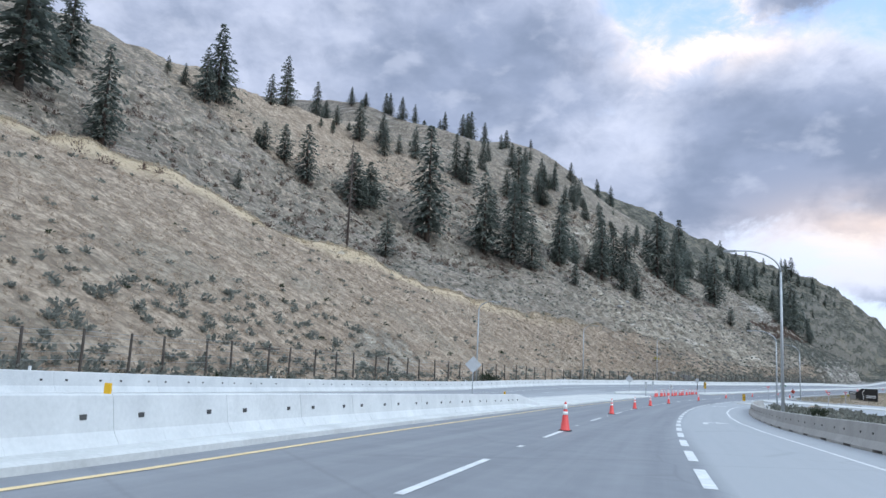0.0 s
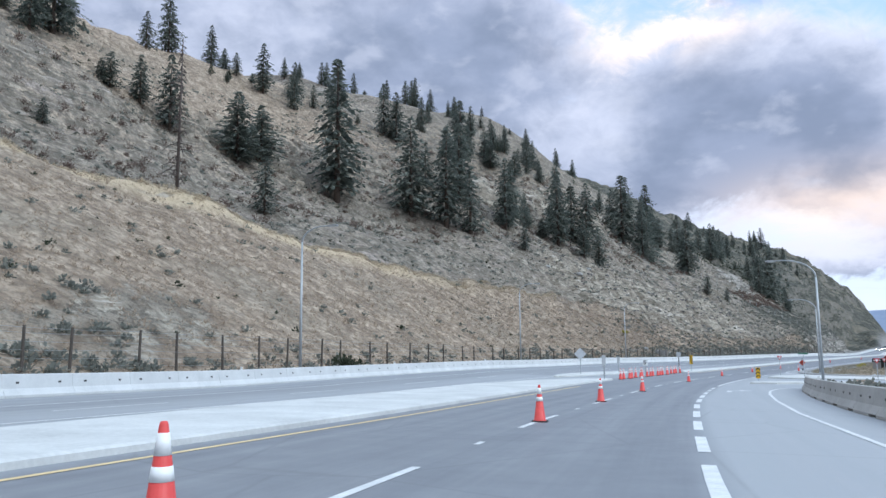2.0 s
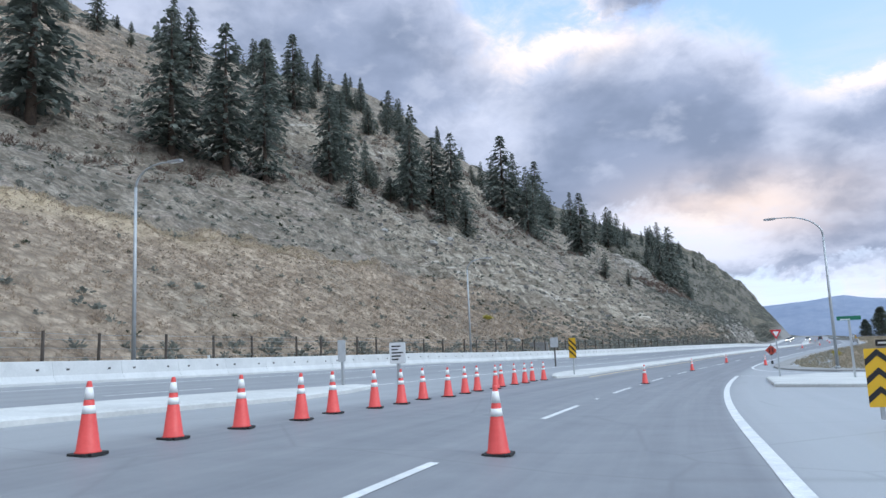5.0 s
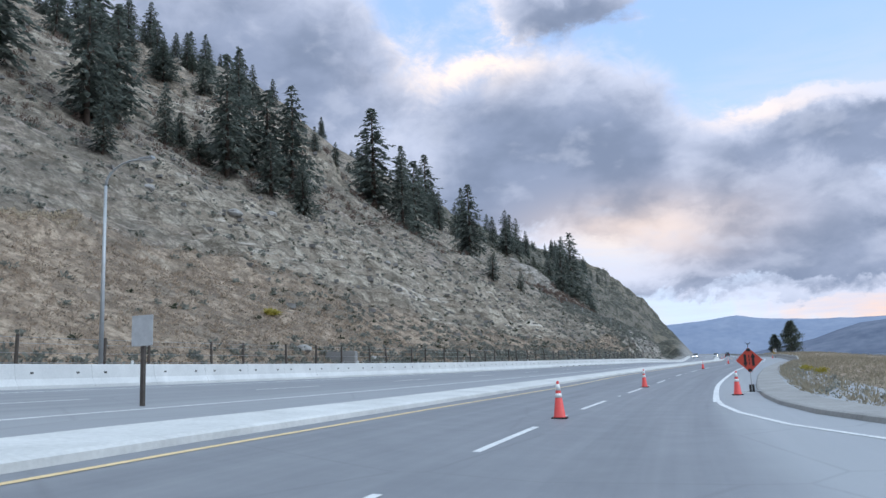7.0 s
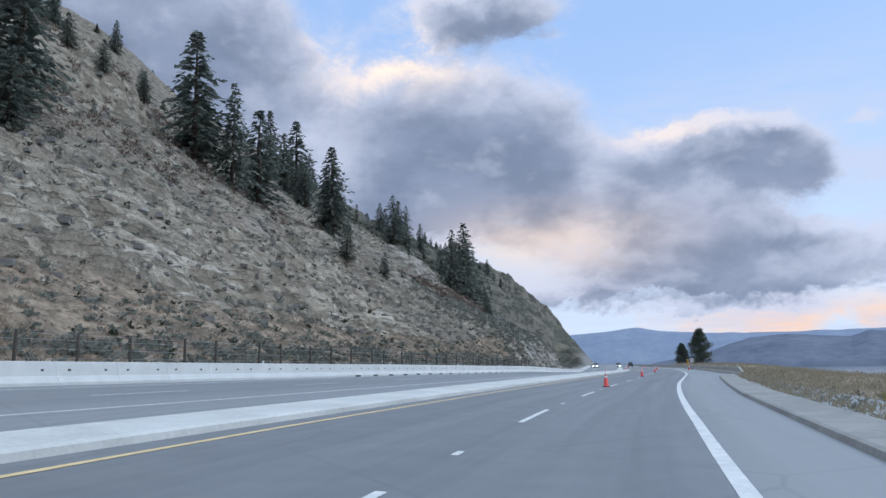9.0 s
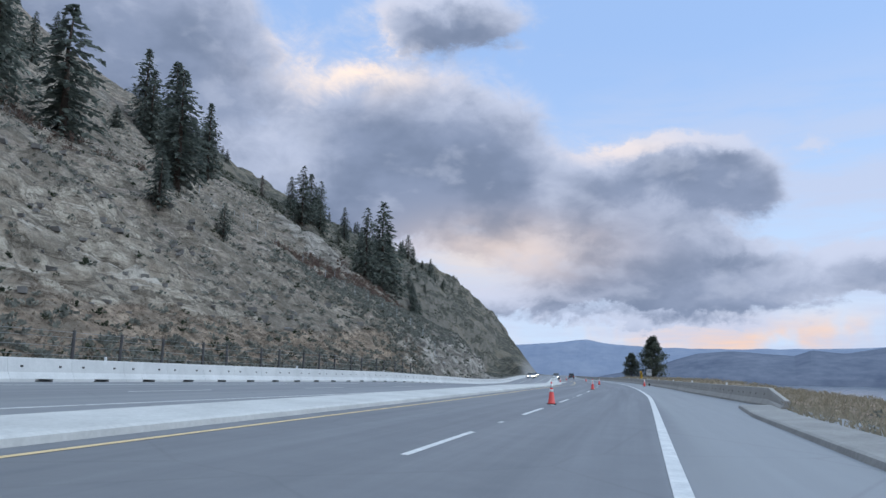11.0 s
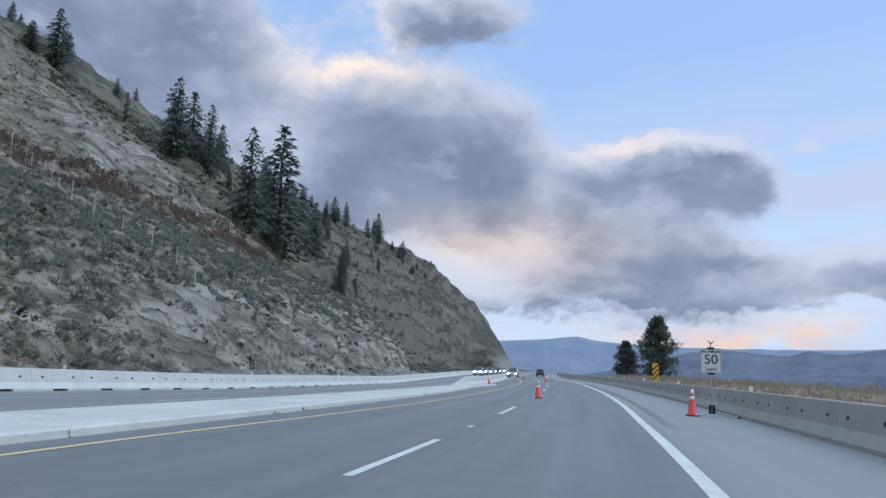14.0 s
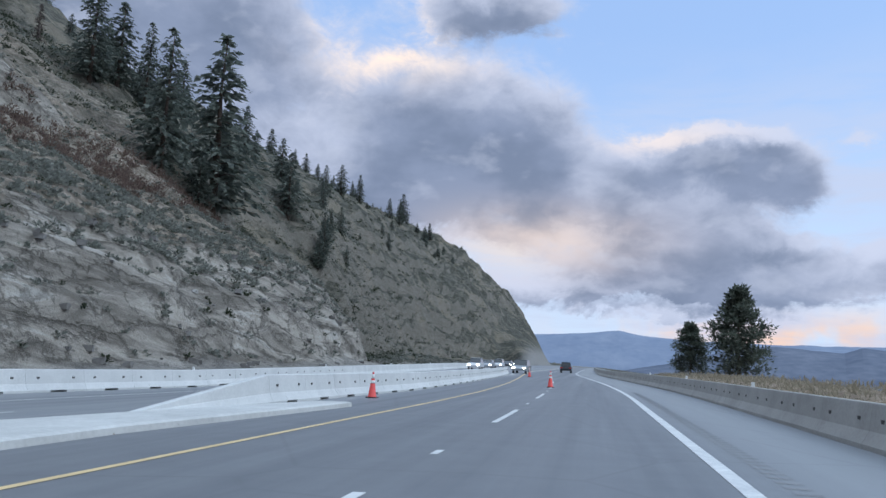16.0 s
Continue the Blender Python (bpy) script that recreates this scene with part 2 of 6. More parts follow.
def hill(s, d):
    """Height of the hillside over the left road edge, d metres left of the driven line."""
    # the spur of the rock cut ends here, and a bay opens behind it
    d -= (30 * smooth(432, 478, s) * (1 - smooth(540, 640, s)) + 4 * smooth(475, 520, s) * (1 - smooth(590, 680, s))) * (1 - smooth(41, 79, d))
    g, a, c, b = mix(d, PROFILE_G), mix(d, PROFILE_A), mix(d, PROFILE_C), mix(d, PROFILE_B)
    w1, w2, w3 = smooth(150, 215, s), smooth(300, 345, s), smooth(480, 720, s)
    h = g + (a - g) * w1
    h += (c - h) * w2
    h += (b - h) * w3
    h += 3.0 * math.exp(-((s - 296) / 16) ** 2 - ((d - 122) / 16) ** 2)
    # the knob on the skyline, and the hollow under it
    h += 13.0 * math.exp(-((s - 406) / 35) ** 2 - ((d - 198) / 38) ** 2)
    h -= 9.5 * math.exp(-((s - 338) / 30) ** 2 - ((d - 88) / 17) ** 2)
    h -= 7.0 * math.exp(-((s - 500) / 38) ** 2 - ((d - 128) / 24) ** 2)
    h -= 5.0 * math.exp(-((s - 640) / 45) ** 2 - ((d - 118) / 16) ** 2)
    # bare cliffs that break the slope
    h += 5.5 * smooth(200, 222, s) * (1 - smooth(285, 310, s)) * smooth(86, 89.5, d + 2.5 * math.sin(s / 7.0)) * (1 - smooth(92, 116, d))
    h += 5.0 * smooth(384, 394, s) * (1 - smooth(414, 428, s)) * smooth(63, 66, d + 1.2 * math.sin(s / 5.0)) * (1 - smooth(70, 90, d))
    h += 3.0 * smooth(322, 350, s) * (1 - smooth(440, 470, s)) * smooth(27, 29, d) * (1 - smooth(32, 48, d))
    end = 1 - smooth(735, 800, s + 0.10 * (d - 26) - 12)
    return h * end


def noise_at(x, y, scale, depth=4):
    return noise.fractal((x / scale, y / scale, 0.37), 1.0, 2.0, depth)


def crest(s):
    """How far left the dry-grass face reaches before the bench behind it."""
    return mix(s, [(-60, 78), (70, 74), (109, 61), (150, 52), (185, 48), (208, 46.5), (221, 43), (237, 39.5), (261, 36), (330, 34), (350, 27), (800, 20)])


def rock_face(s, d):
    """Share of bare rock, 0 to 1."""
    top = mix(s, [(205, 66), (231, 64), (264, 57), (294, 54), (330, 50)])
    a = smooth(200, 212, s) * (1 - smooth(288, 310, s)) * smooth(crest(s) - 1, crest(s) + 2, d) * (1 - smooth(top - 4, top + 3, d))
    b = smooth(318, 345, s) * (1 - smooth(455, 500, s)) * (1 - smooth(30, 37, d - 0.05 * (s - 370)))
    c = smooth(380, 400, s) * (1 - smooth(418, 430, s)) * smooth(62, 66, d) * (1 - smooth(72, 78, d))
    e = smooth(205, 225, s) * (1 - smooth(300, 330, s)) * smooth(84, 88, d) * (1 - smooth(96, 102, d))
    g = max(smooth(560, 640, s) * 0.35, 0.8 * math.exp(-((s - 80 - 1.2 * (d - 35)) / 11) ** 2 - ((d - 35) / 6) ** 2))
    return max(a, b, c, e, g)


def rough(s, d, x, y):
    k = smooth(28, 45, d)
    r = rock_face(s, d)
    n = 5.0 * k * noise_at(x, y, 60.0, 2) * smooth(40, 90, d)
    n += 1.5 * k * noise_at(x + 50, y, 14.0, 3)
    n += 0.55 * smooth(26, 30, d) * noise_at(x, y + 90, 3.0, 3)
    # chutes running down the slope, and ledges of harder rock across it
    n += 1.3 * k * noise.fractal((s / 9.0, d / 38.0, 1.7), 1.0, 2.0, 3)
    w = smooth(-0.25, 0.35, noise_at(x + 200, y - 70, 34.0, 3)) * smooth(34, 44, d)
    if w > 0.01:
        z = (hill(s, d) + 0.07 * s + 2.6 * noise_at(x, y, 24.0, 3)) / 3.4
        f = z % 1.0
        n += 3.4 * w * 0.6 * (smooth(0.2, 0.8, f) - f)
        n += 0.5 * w * noise_at(x * 2, y, 1.9, 3)
    if r > 0.02:
        v = noise.voronoi((x / 7.0, y / 7.0, 0.2 * d))[0]
        n += r * smooth(24, 30, d) * (0.5 * (v[1] - v[0]) - 0.2 + 0.6 * noise_at(x - 30, y, 5.0, 3))
        t = (d * 0.55 + 2.0 * noise_at(x, y, 12.0, 2)) / 1.9
        n += r * smooth(24, 30, d) * 0.9 * (abs((t % 1.0) - 0.5) - 0.25) * 2
        n += r * smooth(26, 34, d) * (0.8 if s < 320 else 0.25) * noise.fractal((s / 3.0, d / 16.0, 4.1), 1.0, 2.0, 4)
        n += r * smooth(24, 30, d) * 1.0 * noise.fractal((s / 11.0, (hill(s, d) + 0.12 * s) / 1.7, 7.7), 1.0, 2.0, 4)
    if s > 440:
        # buttresses, chutes and ledges of the far bluff
        f = smooth(440, 490, s) * smooth(26, 40, d)
        n += f * 4.2 * noise.fractal((s / 26.0, d / 70.0, 9.3), 1.0, 2.0, 4)
        z = (hill(s, d) + 0.10 * s + 5.0 * noise_at(x, y, 60.0, 3)) / 7.5
        g = z % 1.0
        n += f * 3.2 * (smooth(0.3, 0.7, g) - g)
    if s < 205:
        c = crest(s)
        n -= (1.4 + 1.6 * (1 - smooth(120, 170, s))) * smooth(c - 1, c + 3, d) * (1 - smooth(c + 8, c + 22, d))
        n *= 1 - 0.72 * (1 - smooth(c - 6, c, d))
    return n


def ground_z(s, off):
    if off < -21:
        x, y = at(s, off)
        return road_z(s, -21) + spread(s, -off) * (hill(s, -off) + rough(s, -off, x, y))
    if off > 4:
        right = 0.1 * smooth(5, 12, off) + 0.72 * smooth(5.6, 8.5, off) * smooth(300, 335, s) * (1 - smooth(420, 470, s)) - 1.2 * smooth(12, 26, off) - 16.0 * smooth(24, 65, off) - 8 * smooth(75, 300, off)
        return road_z(s, off) + right - road_z(s, 0) * smooth(24, 65, off) - 0.06
    return road_z(s, off) - 0.06

# ---------------------------------------------------------------- materials
def nodes_of(name):
    m = bpy.data.materials.new(name)
    m.use_nodes = True
    nt = m.node_tree
    return m, nt, nt.nodes["Principled BSDF"]


def add(nt, kind, **kw):
    n = nt.nodes.new(kind)
    for k, v in kw.items():
        if k == "op":
            n.operation = v
        elif k == "blend":
            n.blend_type = v
        elif k == "attr":
            n.attribute_name = v
        elif k == "feature":
            n.feature = v
    return n


def put_in(nt, sock, v):
    if hasattr(v, "is_output"):
        nt.links.new(v, sock)
    else:
        sock.default_value = v


def mth(nt, op, a, b=0.0, c=None):
    n = add(nt, "ShaderNodeMath", op=op)
    put_in(nt, n.inputs[0], a)
    put_in(nt, n.inputs[1], b)
    if c is not None:
        put_in(nt, n.inputs[2], c)
    return n.outputs[0]


def colmix(nt, f, a, b, blend='MIX'):
    n = add(nt, "ShaderNodeMixRGB", blend=blend)
    put_in(nt, n.inputs[0], f)
    for i, v in ((1, a), (2, b)):
        put_in(nt, n.inputs[i], v if hasattr(v, "is_output") else (*v, 1))
    return n.outputs[0]


def nz(nt, scale, detail=4.0, rough_=0.55, vec=None, dist=0.0):
    n = add(nt, "ShaderNodeTexNoise")
    n.inputs["Scale"].default_value = scale
    n.inputs["Detail"].default_value = detail
    n.inputs["Roughness"].default_value = rough_
    n.inputs["Distortion"].default_value = dist
    if vec:
        nt.links.new(vec, n.inputs["Vector"])
    return n.outputs[0]


def ramp(nt, v, *stops):
    n = add(nt, "ShaderNodeValToRGB")
    el = n.color_ramp.elements
    while len(el) < len(stops):
        el.new(0.5)
    for e, (p, c) in zip(el, stops):
        e.position = p
        e.color = (*c, 1) if hasattr(c, "__len__") else (c, c, c, 1)
    nt.links.new(v, n.inputs[0])
    return n.outputs[0]


def bump(nt, b, h, strength=0.3, dist=0.02):
    n = add(nt, "ShaderNodeBump")
    n.inputs["Strength"].default_value = strength
    n.inputs["Distance"].default_value = dist
    nt.links.new(h, n.inputs["Height"])
    nt.links.new(n.outputs[0], b.inputs["Normal"])


def world_pos(nt):
    return add(nt, "ShaderNodeNewGeometry").outputs["Position"]


def surface(name, dark, light, big=0.4, fine=20.0, rough_=0.85, relief=0.25, dist=0.01, metal=0.0, vary=0.0):
    """A worn surface of two tones with broad stains and fine grain."""
    m, nt, b = nodes_of(name)
    p = world_pos(nt)
    f = nz(nt, big, 5, 0.6, p, 0.4)
    g = nz(nt, fine, 3, 0.6, p)
    h = mth(nt, 'ADD', mth(nt, 'MULTIPLY', f, 0.65), mth(nt, 'MULTIPLY', g, 0.35))
    c = ramp(nt, h, (0.3, dark), (0.7, light))
    if vary:
        o = add(nt, "ShaderNodeObjectInfo").outputs["Random"]
        c = colmix(nt, mth(nt, 'MULTIPLY', o, vary), c, dark)
    nt.links.new(c, b.inputs["Base Color"])
    nt.links.new(ramp(nt, g, (0.2, min(1, rough_ + 0.08)), (0.8, rough_ - 0.1)), b.inputs["Roughness"])
    b.inputs["Metallic"].default_value = metal
    if relief:
        bump(nt, b, g, relief, dist)
    return m


def plain(name, col, rough_=0.6, metal=0.0, emit=0.0, coat=0.0):
    m, nt, b = nodes_of(name)
    b.inputs["Base Color"].default_value = (*col, 1)
    b.inputs["Roughness"].default_value = rough_
    b.inputs["Metallic"].default_value = metal
    b.inputs["Coat Weight"].default_value = coat
    if emit:
        b.inputs["Emission Color"].default_value = (*col, 1)
        b.inputs["Emission Strength"].default_value = emit
    return m


def asphalt():
    m, nt, b = nodes_of("asphalt")
    p = world_pos(nt)
    fine = nz(nt, 60, 3, 0.7, p)
    mid = nz(nt, 1.2, 5, 0.6, p)
    at_ = add(nt, "ShaderNodeAttribute", attr="across").outputs["Fac"]
    along = add(nt, "ShaderNodeAttribute", attr="along").outputs["Fac"]
    comb = add(nt, "ShaderNodeCombineXYZ")
    nt.links.new(mth(nt, 'MULTIPLY', at_, 1.3), comb.inputs[0])
    nt.links.new(mth(nt, 'MULTIPLY', along, 0.03), comb.inputs[1])
    streak = nz(nt, 1.0, 4, 0.6, comb.outputs[0])
    h = mth(nt, 'ADD', mth(nt, 'MULTIPLY', streak, 0.5), mth(nt, 'MULTIPLY', mid, 0.5))
    c = ramp(nt, h, (0.3, (0.175, 0.184, 0.20)), (0.72, (0.275, 0.286, 0.30)))
    # the shoulder and turning lane are an older, paler surface
    pale = add(nt, "ShaderNodeAttribute", attr="pale").outputs["Fac"]
    c = colmix(nt, pale, c, (0.39, 0.405, 0.415))
    # the asphalt is darker past the side road
    past_side = add(nt, "ShaderNodeMapRange")
    nt.links.new(along, past_side.inputs[0])
    past_side.inputs[1].default_value, past_side.inputs[2].default_value = 120.0, 210.0
    c = colmix(nt, mth(nt, 'MULTIPLY', past_side.outputs[0], 0.34), c, (0.09, 0.094, 0.10))
    c = colmix(nt, mth(nt, 'MULTIPLY', fine, 0.35), c, (0.08, 0.08, 0.085))
    crackv = add(nt, "ShaderNodeTexVoronoi", feature='DISTANCE_TO_EDGE')
    crackv.inputs["Scale"].default_value = 0.22
    nt.links.new(p, crackv.inputs["Vector"])
    crack = ramp(nt, crackv.outputs["Distance"], (0.0, 1.0), (0.012, 0.0))
    c = colmix(nt, mth(nt, 'MULTIPLY', crack, mth(nt, 'MULTIPLY', mid, 0.35)), c, (0.05, 0.05, 0.05))
    nt.links.new(c, b.inputs["Base Color"])
    nt.links.new(ramp(nt, streak, (0.3, 0.62), (0.7, 0.5)), b.inputs["Roughness"])
    bump(nt, b, fine, 0.25, 0.004)
    return m


def hillside():
    """Sage-grey scree, dry golden grass and bare rock, blended by where each grows."""
    m, nt, b = nodes_of("hillside")
    p = world_pos(nt)
    n1 = nz(nt, 0.05, 5, 0.6, p)
    n2 = nz(nt, 0.45, 6, 0.65, p)
    n3 = nz(nt, 3.5, 4, 0.7, p)
    # beds of rock and lines of scrub follow the slope
    bed = add(nt, "ShaderNodeCombineXYZ")
    px = add(nt, "ShaderNodeSeparateXYZ")
    nt.links.new(p, px.inputs[0])
    along = add(nt, "ShaderNodeAttribute", attr="along").outputs["Fac"]
    nt.links.new(mth(nt, 'MULTIPLY', along, 0.10), bed.inputs[0])
    nt.links.new(mth(nt, 'ADD', mth(nt, 'MULTIPLY', px.outputs[2], 0.5), mth(nt, 'MULTIPLY', along, 0.05)), bed.inputs[1])
    n4 = nz(nt, 1.0, 8, 0.7, bed.outputs[0], 0.8)
    n5 = nz(nt, 0.11, 5, 0.6, p, 0.5)
    sage = colmix(nt, ramp(nt, n2, (0.42, 0.0), (0.58, 1.0)), (0.163, 0.138, 0.108), (0.442, 0.385, 0.314))
    sage = colmix(nt, ramp(nt, n4, (0.47, 0.0), (0.55, 0.75)), sage, (0.299, 0.246, 0.192))
    sage = colmix(nt, ramp(nt, n5, (0.47, 0.0), (0.57, 0.55)), sage, (0.202, 0.177, 0.146))
    sage = colmix(nt, ramp(nt, n4, (0.56, 0.0), (0.62, 0.8)), sage, (0.468, 0.394, 0.342))
    sage = colmix(nt, ramp(nt, n3, (0.52, 0.0), (0.6, 0.7)), sage, (0.163, 0.150, 0.124))
    gold = colmix(nt, ramp(nt, n2, (0.4, 0.0), (0.6, 1.0)), (0.309, 0.236, 0.173), (0.572, 0.454, 0.342))
    gold = colmix(nt, ramp(nt, n3, (0.5, 0.0), (0.66, 0.6)), gold, (0.217, 0.182, 0.137))
    gold = colmix(nt, ramp(nt, n1, (0.5, 0.0), (0.68, 0.6)), gold, (0.309, 0.276, 0.217))
    # past the crest the grass is browner
    brown = colmix(nt, ramp(nt, n2, (0.4, 0.0), (0.6, 1.0)), (0.240, 0.188, 0.142), (0.481, 0.381, 0.288))
    brown = colmix(nt, ramp(nt, n4, (0.5, 0.0), (0.58, 0.6)), brown, (0.221, 0.198, 0.162))
    br = add(nt, "ShaderNodeAttribute", attr="brown").outputs["Fac"]
    br = ramp(nt, mth(nt, 'ADD', br, mth(nt, 'MULTIPLY', mth(nt, 'SUBTRACT', n5, 0.5), 1.2)), (0.35, 0.0), (0.65, 1.0))
    gold = colmix(nt, br, gold, brown)
    # tussocks of grass; the shade in the gaps round them is put into the colour
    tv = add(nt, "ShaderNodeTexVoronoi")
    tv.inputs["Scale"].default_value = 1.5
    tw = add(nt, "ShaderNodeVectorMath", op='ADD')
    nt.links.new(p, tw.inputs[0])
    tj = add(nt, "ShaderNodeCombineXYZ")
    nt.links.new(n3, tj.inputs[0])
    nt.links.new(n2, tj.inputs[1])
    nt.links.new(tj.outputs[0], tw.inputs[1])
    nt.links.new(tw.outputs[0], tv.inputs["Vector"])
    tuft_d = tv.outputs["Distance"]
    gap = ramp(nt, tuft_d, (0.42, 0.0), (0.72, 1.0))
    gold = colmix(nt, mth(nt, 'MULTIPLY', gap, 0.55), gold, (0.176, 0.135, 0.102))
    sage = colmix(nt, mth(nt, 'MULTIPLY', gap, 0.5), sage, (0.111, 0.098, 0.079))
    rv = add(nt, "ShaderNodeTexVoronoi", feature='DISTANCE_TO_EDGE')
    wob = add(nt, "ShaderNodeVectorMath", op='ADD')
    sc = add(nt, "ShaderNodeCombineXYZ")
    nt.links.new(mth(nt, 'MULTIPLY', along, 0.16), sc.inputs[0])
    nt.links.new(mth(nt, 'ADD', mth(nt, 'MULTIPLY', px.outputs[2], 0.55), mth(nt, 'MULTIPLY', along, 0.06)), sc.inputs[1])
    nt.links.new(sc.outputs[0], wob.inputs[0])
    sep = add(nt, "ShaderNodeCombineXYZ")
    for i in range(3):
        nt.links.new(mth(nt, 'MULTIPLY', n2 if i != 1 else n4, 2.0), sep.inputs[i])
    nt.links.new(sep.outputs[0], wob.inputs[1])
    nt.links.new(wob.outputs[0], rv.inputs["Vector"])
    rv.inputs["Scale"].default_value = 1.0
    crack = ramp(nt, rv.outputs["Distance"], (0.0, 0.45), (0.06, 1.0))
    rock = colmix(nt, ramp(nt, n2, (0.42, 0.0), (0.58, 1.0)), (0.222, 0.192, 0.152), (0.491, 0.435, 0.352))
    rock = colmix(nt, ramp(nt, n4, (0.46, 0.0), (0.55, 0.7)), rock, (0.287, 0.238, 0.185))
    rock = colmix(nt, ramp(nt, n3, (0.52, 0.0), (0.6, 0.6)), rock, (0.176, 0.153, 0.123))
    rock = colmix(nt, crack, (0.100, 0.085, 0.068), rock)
    pale = mth(nt, 'MULTIPLY', ramp(nt, n4, (0.55, 0.0), (0.61, 1.0)), ramp(nt, n5, (0.50, 0.0), (0.56, 1.0)))
    rock = colmix(nt, mth(nt, 'MULTIPLY', pale, 0.7), rock, (0.655, 0.600, 0.515))
    g = add(nt, "ShaderNodeAttribute", attr="grass").outputs["Fac"]
    r = add(nt, "ShaderNodeAttribute", attr="rock").outputs["Fac"]
    gm = ramp(nt, mth(nt, 'ADD', g, mth(nt, 'MULTIPLY', mth(nt, 'SUBTRACT', n2, 0.5), 0.9)), (0.4, 0.0), (0.6, 1.0))
    rm = ramp(nt, mth(nt, 'ADD', r, mth(nt, 'MULTIPLY', mth(nt, 'SUBTRACT', n2, 0.5), 1.3)), (0.4, 0.0), (0.62, 1.0))
    # ledges too steep to hold soil are bare
    nrm = add(nt, "ShaderNodeSeparateXYZ")
    nt.links.new(add(nt, "ShaderNodeNewGeometry").outputs["True Normal"], nrm.inputs[0])
    rm = mth(nt, 'MAXIMUM', rm, ramp(nt, nrm.outputs[2], (0.42, 0.9), (0.58, 0.0)))
    gr = add(nt, "ShaderNodeAttribute", attr="gravel").outputs["Fac"]
    # grass brightens at the crest: its backlit look is put into the colour
    bleach = add(nt, "ShaderNodeAttribute", attr="bleach").outputs["Fac"]
    gold = colmix(nt, mth(nt, 'MULTIPLY', bleach, 0.8), gold, (0.66, 0.53, 0.36))
    # the lower cut past the bend is a browner, thinly bedded rock
    low_ = add(nt, "ShaderNodeMapRange")
    nt.links.new(along, low_.inputs[0])
    low_.inputs[1].default_value, low_.inputs[2].default_value = 318.0, 345.0
    bedded = colmix(nt, ramp(nt, n4, (0.42, 0.0), (0.58, 1.0)), (0.19, 0.172, 0.148), (0.42, 0.385, 0.335))
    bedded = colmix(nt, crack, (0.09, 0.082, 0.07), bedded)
    bedded = colmix(nt, mth(nt, 'MULTIPLY', pale, 0.45), bedded, (0.52, 0.51, 0.48))
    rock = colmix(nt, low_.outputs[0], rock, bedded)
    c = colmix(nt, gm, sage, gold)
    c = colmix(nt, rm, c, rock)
    # the far bluff is of a darker rock
    bluff = add(nt, "ShaderNodeMapRange")
    nt.links.new(mth(nt, 'ADD', along, mth(nt, 'MULTIPLY', n5, 80.0)), bluff.inputs[0])
    bluff.inputs[1].default_value, bluff.inputs[2].default_value = 468.0, 520.0
    dark = colmix(nt, ramp(nt, n2, (0.4, 0.0), (0.6, 1.0)), (0.052, 0.054, 0.042), (0.133, 0.126, 0.102))
    dark = colmix(nt, ramp(nt, n4, (0.55, 0.0), (0.61, 0.6)), dark, (0.217, 0.192, 0.156))
    dark = colmix(nt, ramp(nt, n1, (0.52, 0.0), (0.6, 0.7)), dark, (0.232, 0.202, 0.154))
    dark = colmix(nt, ramp(nt, n5, (0.53, 0.0), (0.58, 0.75)), dark, (0.051, 0.054, 0.041))
    dark = colmix(nt, ramp(nt, nrm.outputs[2], (0.40, 0.6), (0.55, 0.0)), dark, (0.232, 0.210, 0.177))
    c = colmix(nt, mth(nt, 'MULTIPLY', bluff.outputs[0], 0.97), c, dark)
    c = colmix(nt, gr, c, colmix(nt, n3, (0.19, 0.18, 0.17), (0.32, 0.31, 0.29)))
    nt.links.new(c, b.inputs["Base Color"])
    b.inputs["Roughness"].default_value = 0.95
    b.inputs["Specular IOR Level"].default_value = 0.2
    h = mth(nt, 'ADD', nz(nt, 1.1, 8, 0.7, p), mth(nt, 'MULTIPLY', mth(nt, 'MULTIPLY', crack, rm), 0.5))
    soft = mth(nt, 'SUBTRACT', 1.0, mth(nt, 'MAXIMUM', rm, gr))
    h = mth(nt, 'SUBTRACT', h, mth(nt, 'MULTIPLY', mth(nt, 'MULTIPLY', tuft_d, soft), 0.45))
    bump(nt, b, h, 0.8, 0.8)
    return m


def foliage(name, dark, light, rough_=0.8):
    m, nt, b = nodes_of(name)
    isl = add(nt, "ShaderNodeNewGeometry").outputs["Random Per Island"]
    o = add(nt, "ShaderNodeObjectInfo").outputs["Random"]
    c = colmix(nt, isl, dark, light)
    c = colmix(nt, mth(nt, 'MULTIPLY', o, 0.4), c, dark)
    nt.links.new(c, b.inputs["Base Color"])
    b.inputs["Roughness"].default_value = rough_
    # thin leaves let some light through
    thin = add(nt, "ShaderNodeBsdfTranslucent")
    nt.links.new(c, thin.inputs[0])
    both = add(nt, "ShaderNodeMixShader")
    both.inputs[0].default_value = 0.45
    nt.links.new(b.outputs[0], both.inputs[1])
    nt.links.new(thin.outputs[0], both.inputs[2])
    nt.links.new(both.outputs[0], nt.nodes["Material Output"].inputs[0])
    b.inputs["Specular IOR Level"].default_value = 0.2
    return m


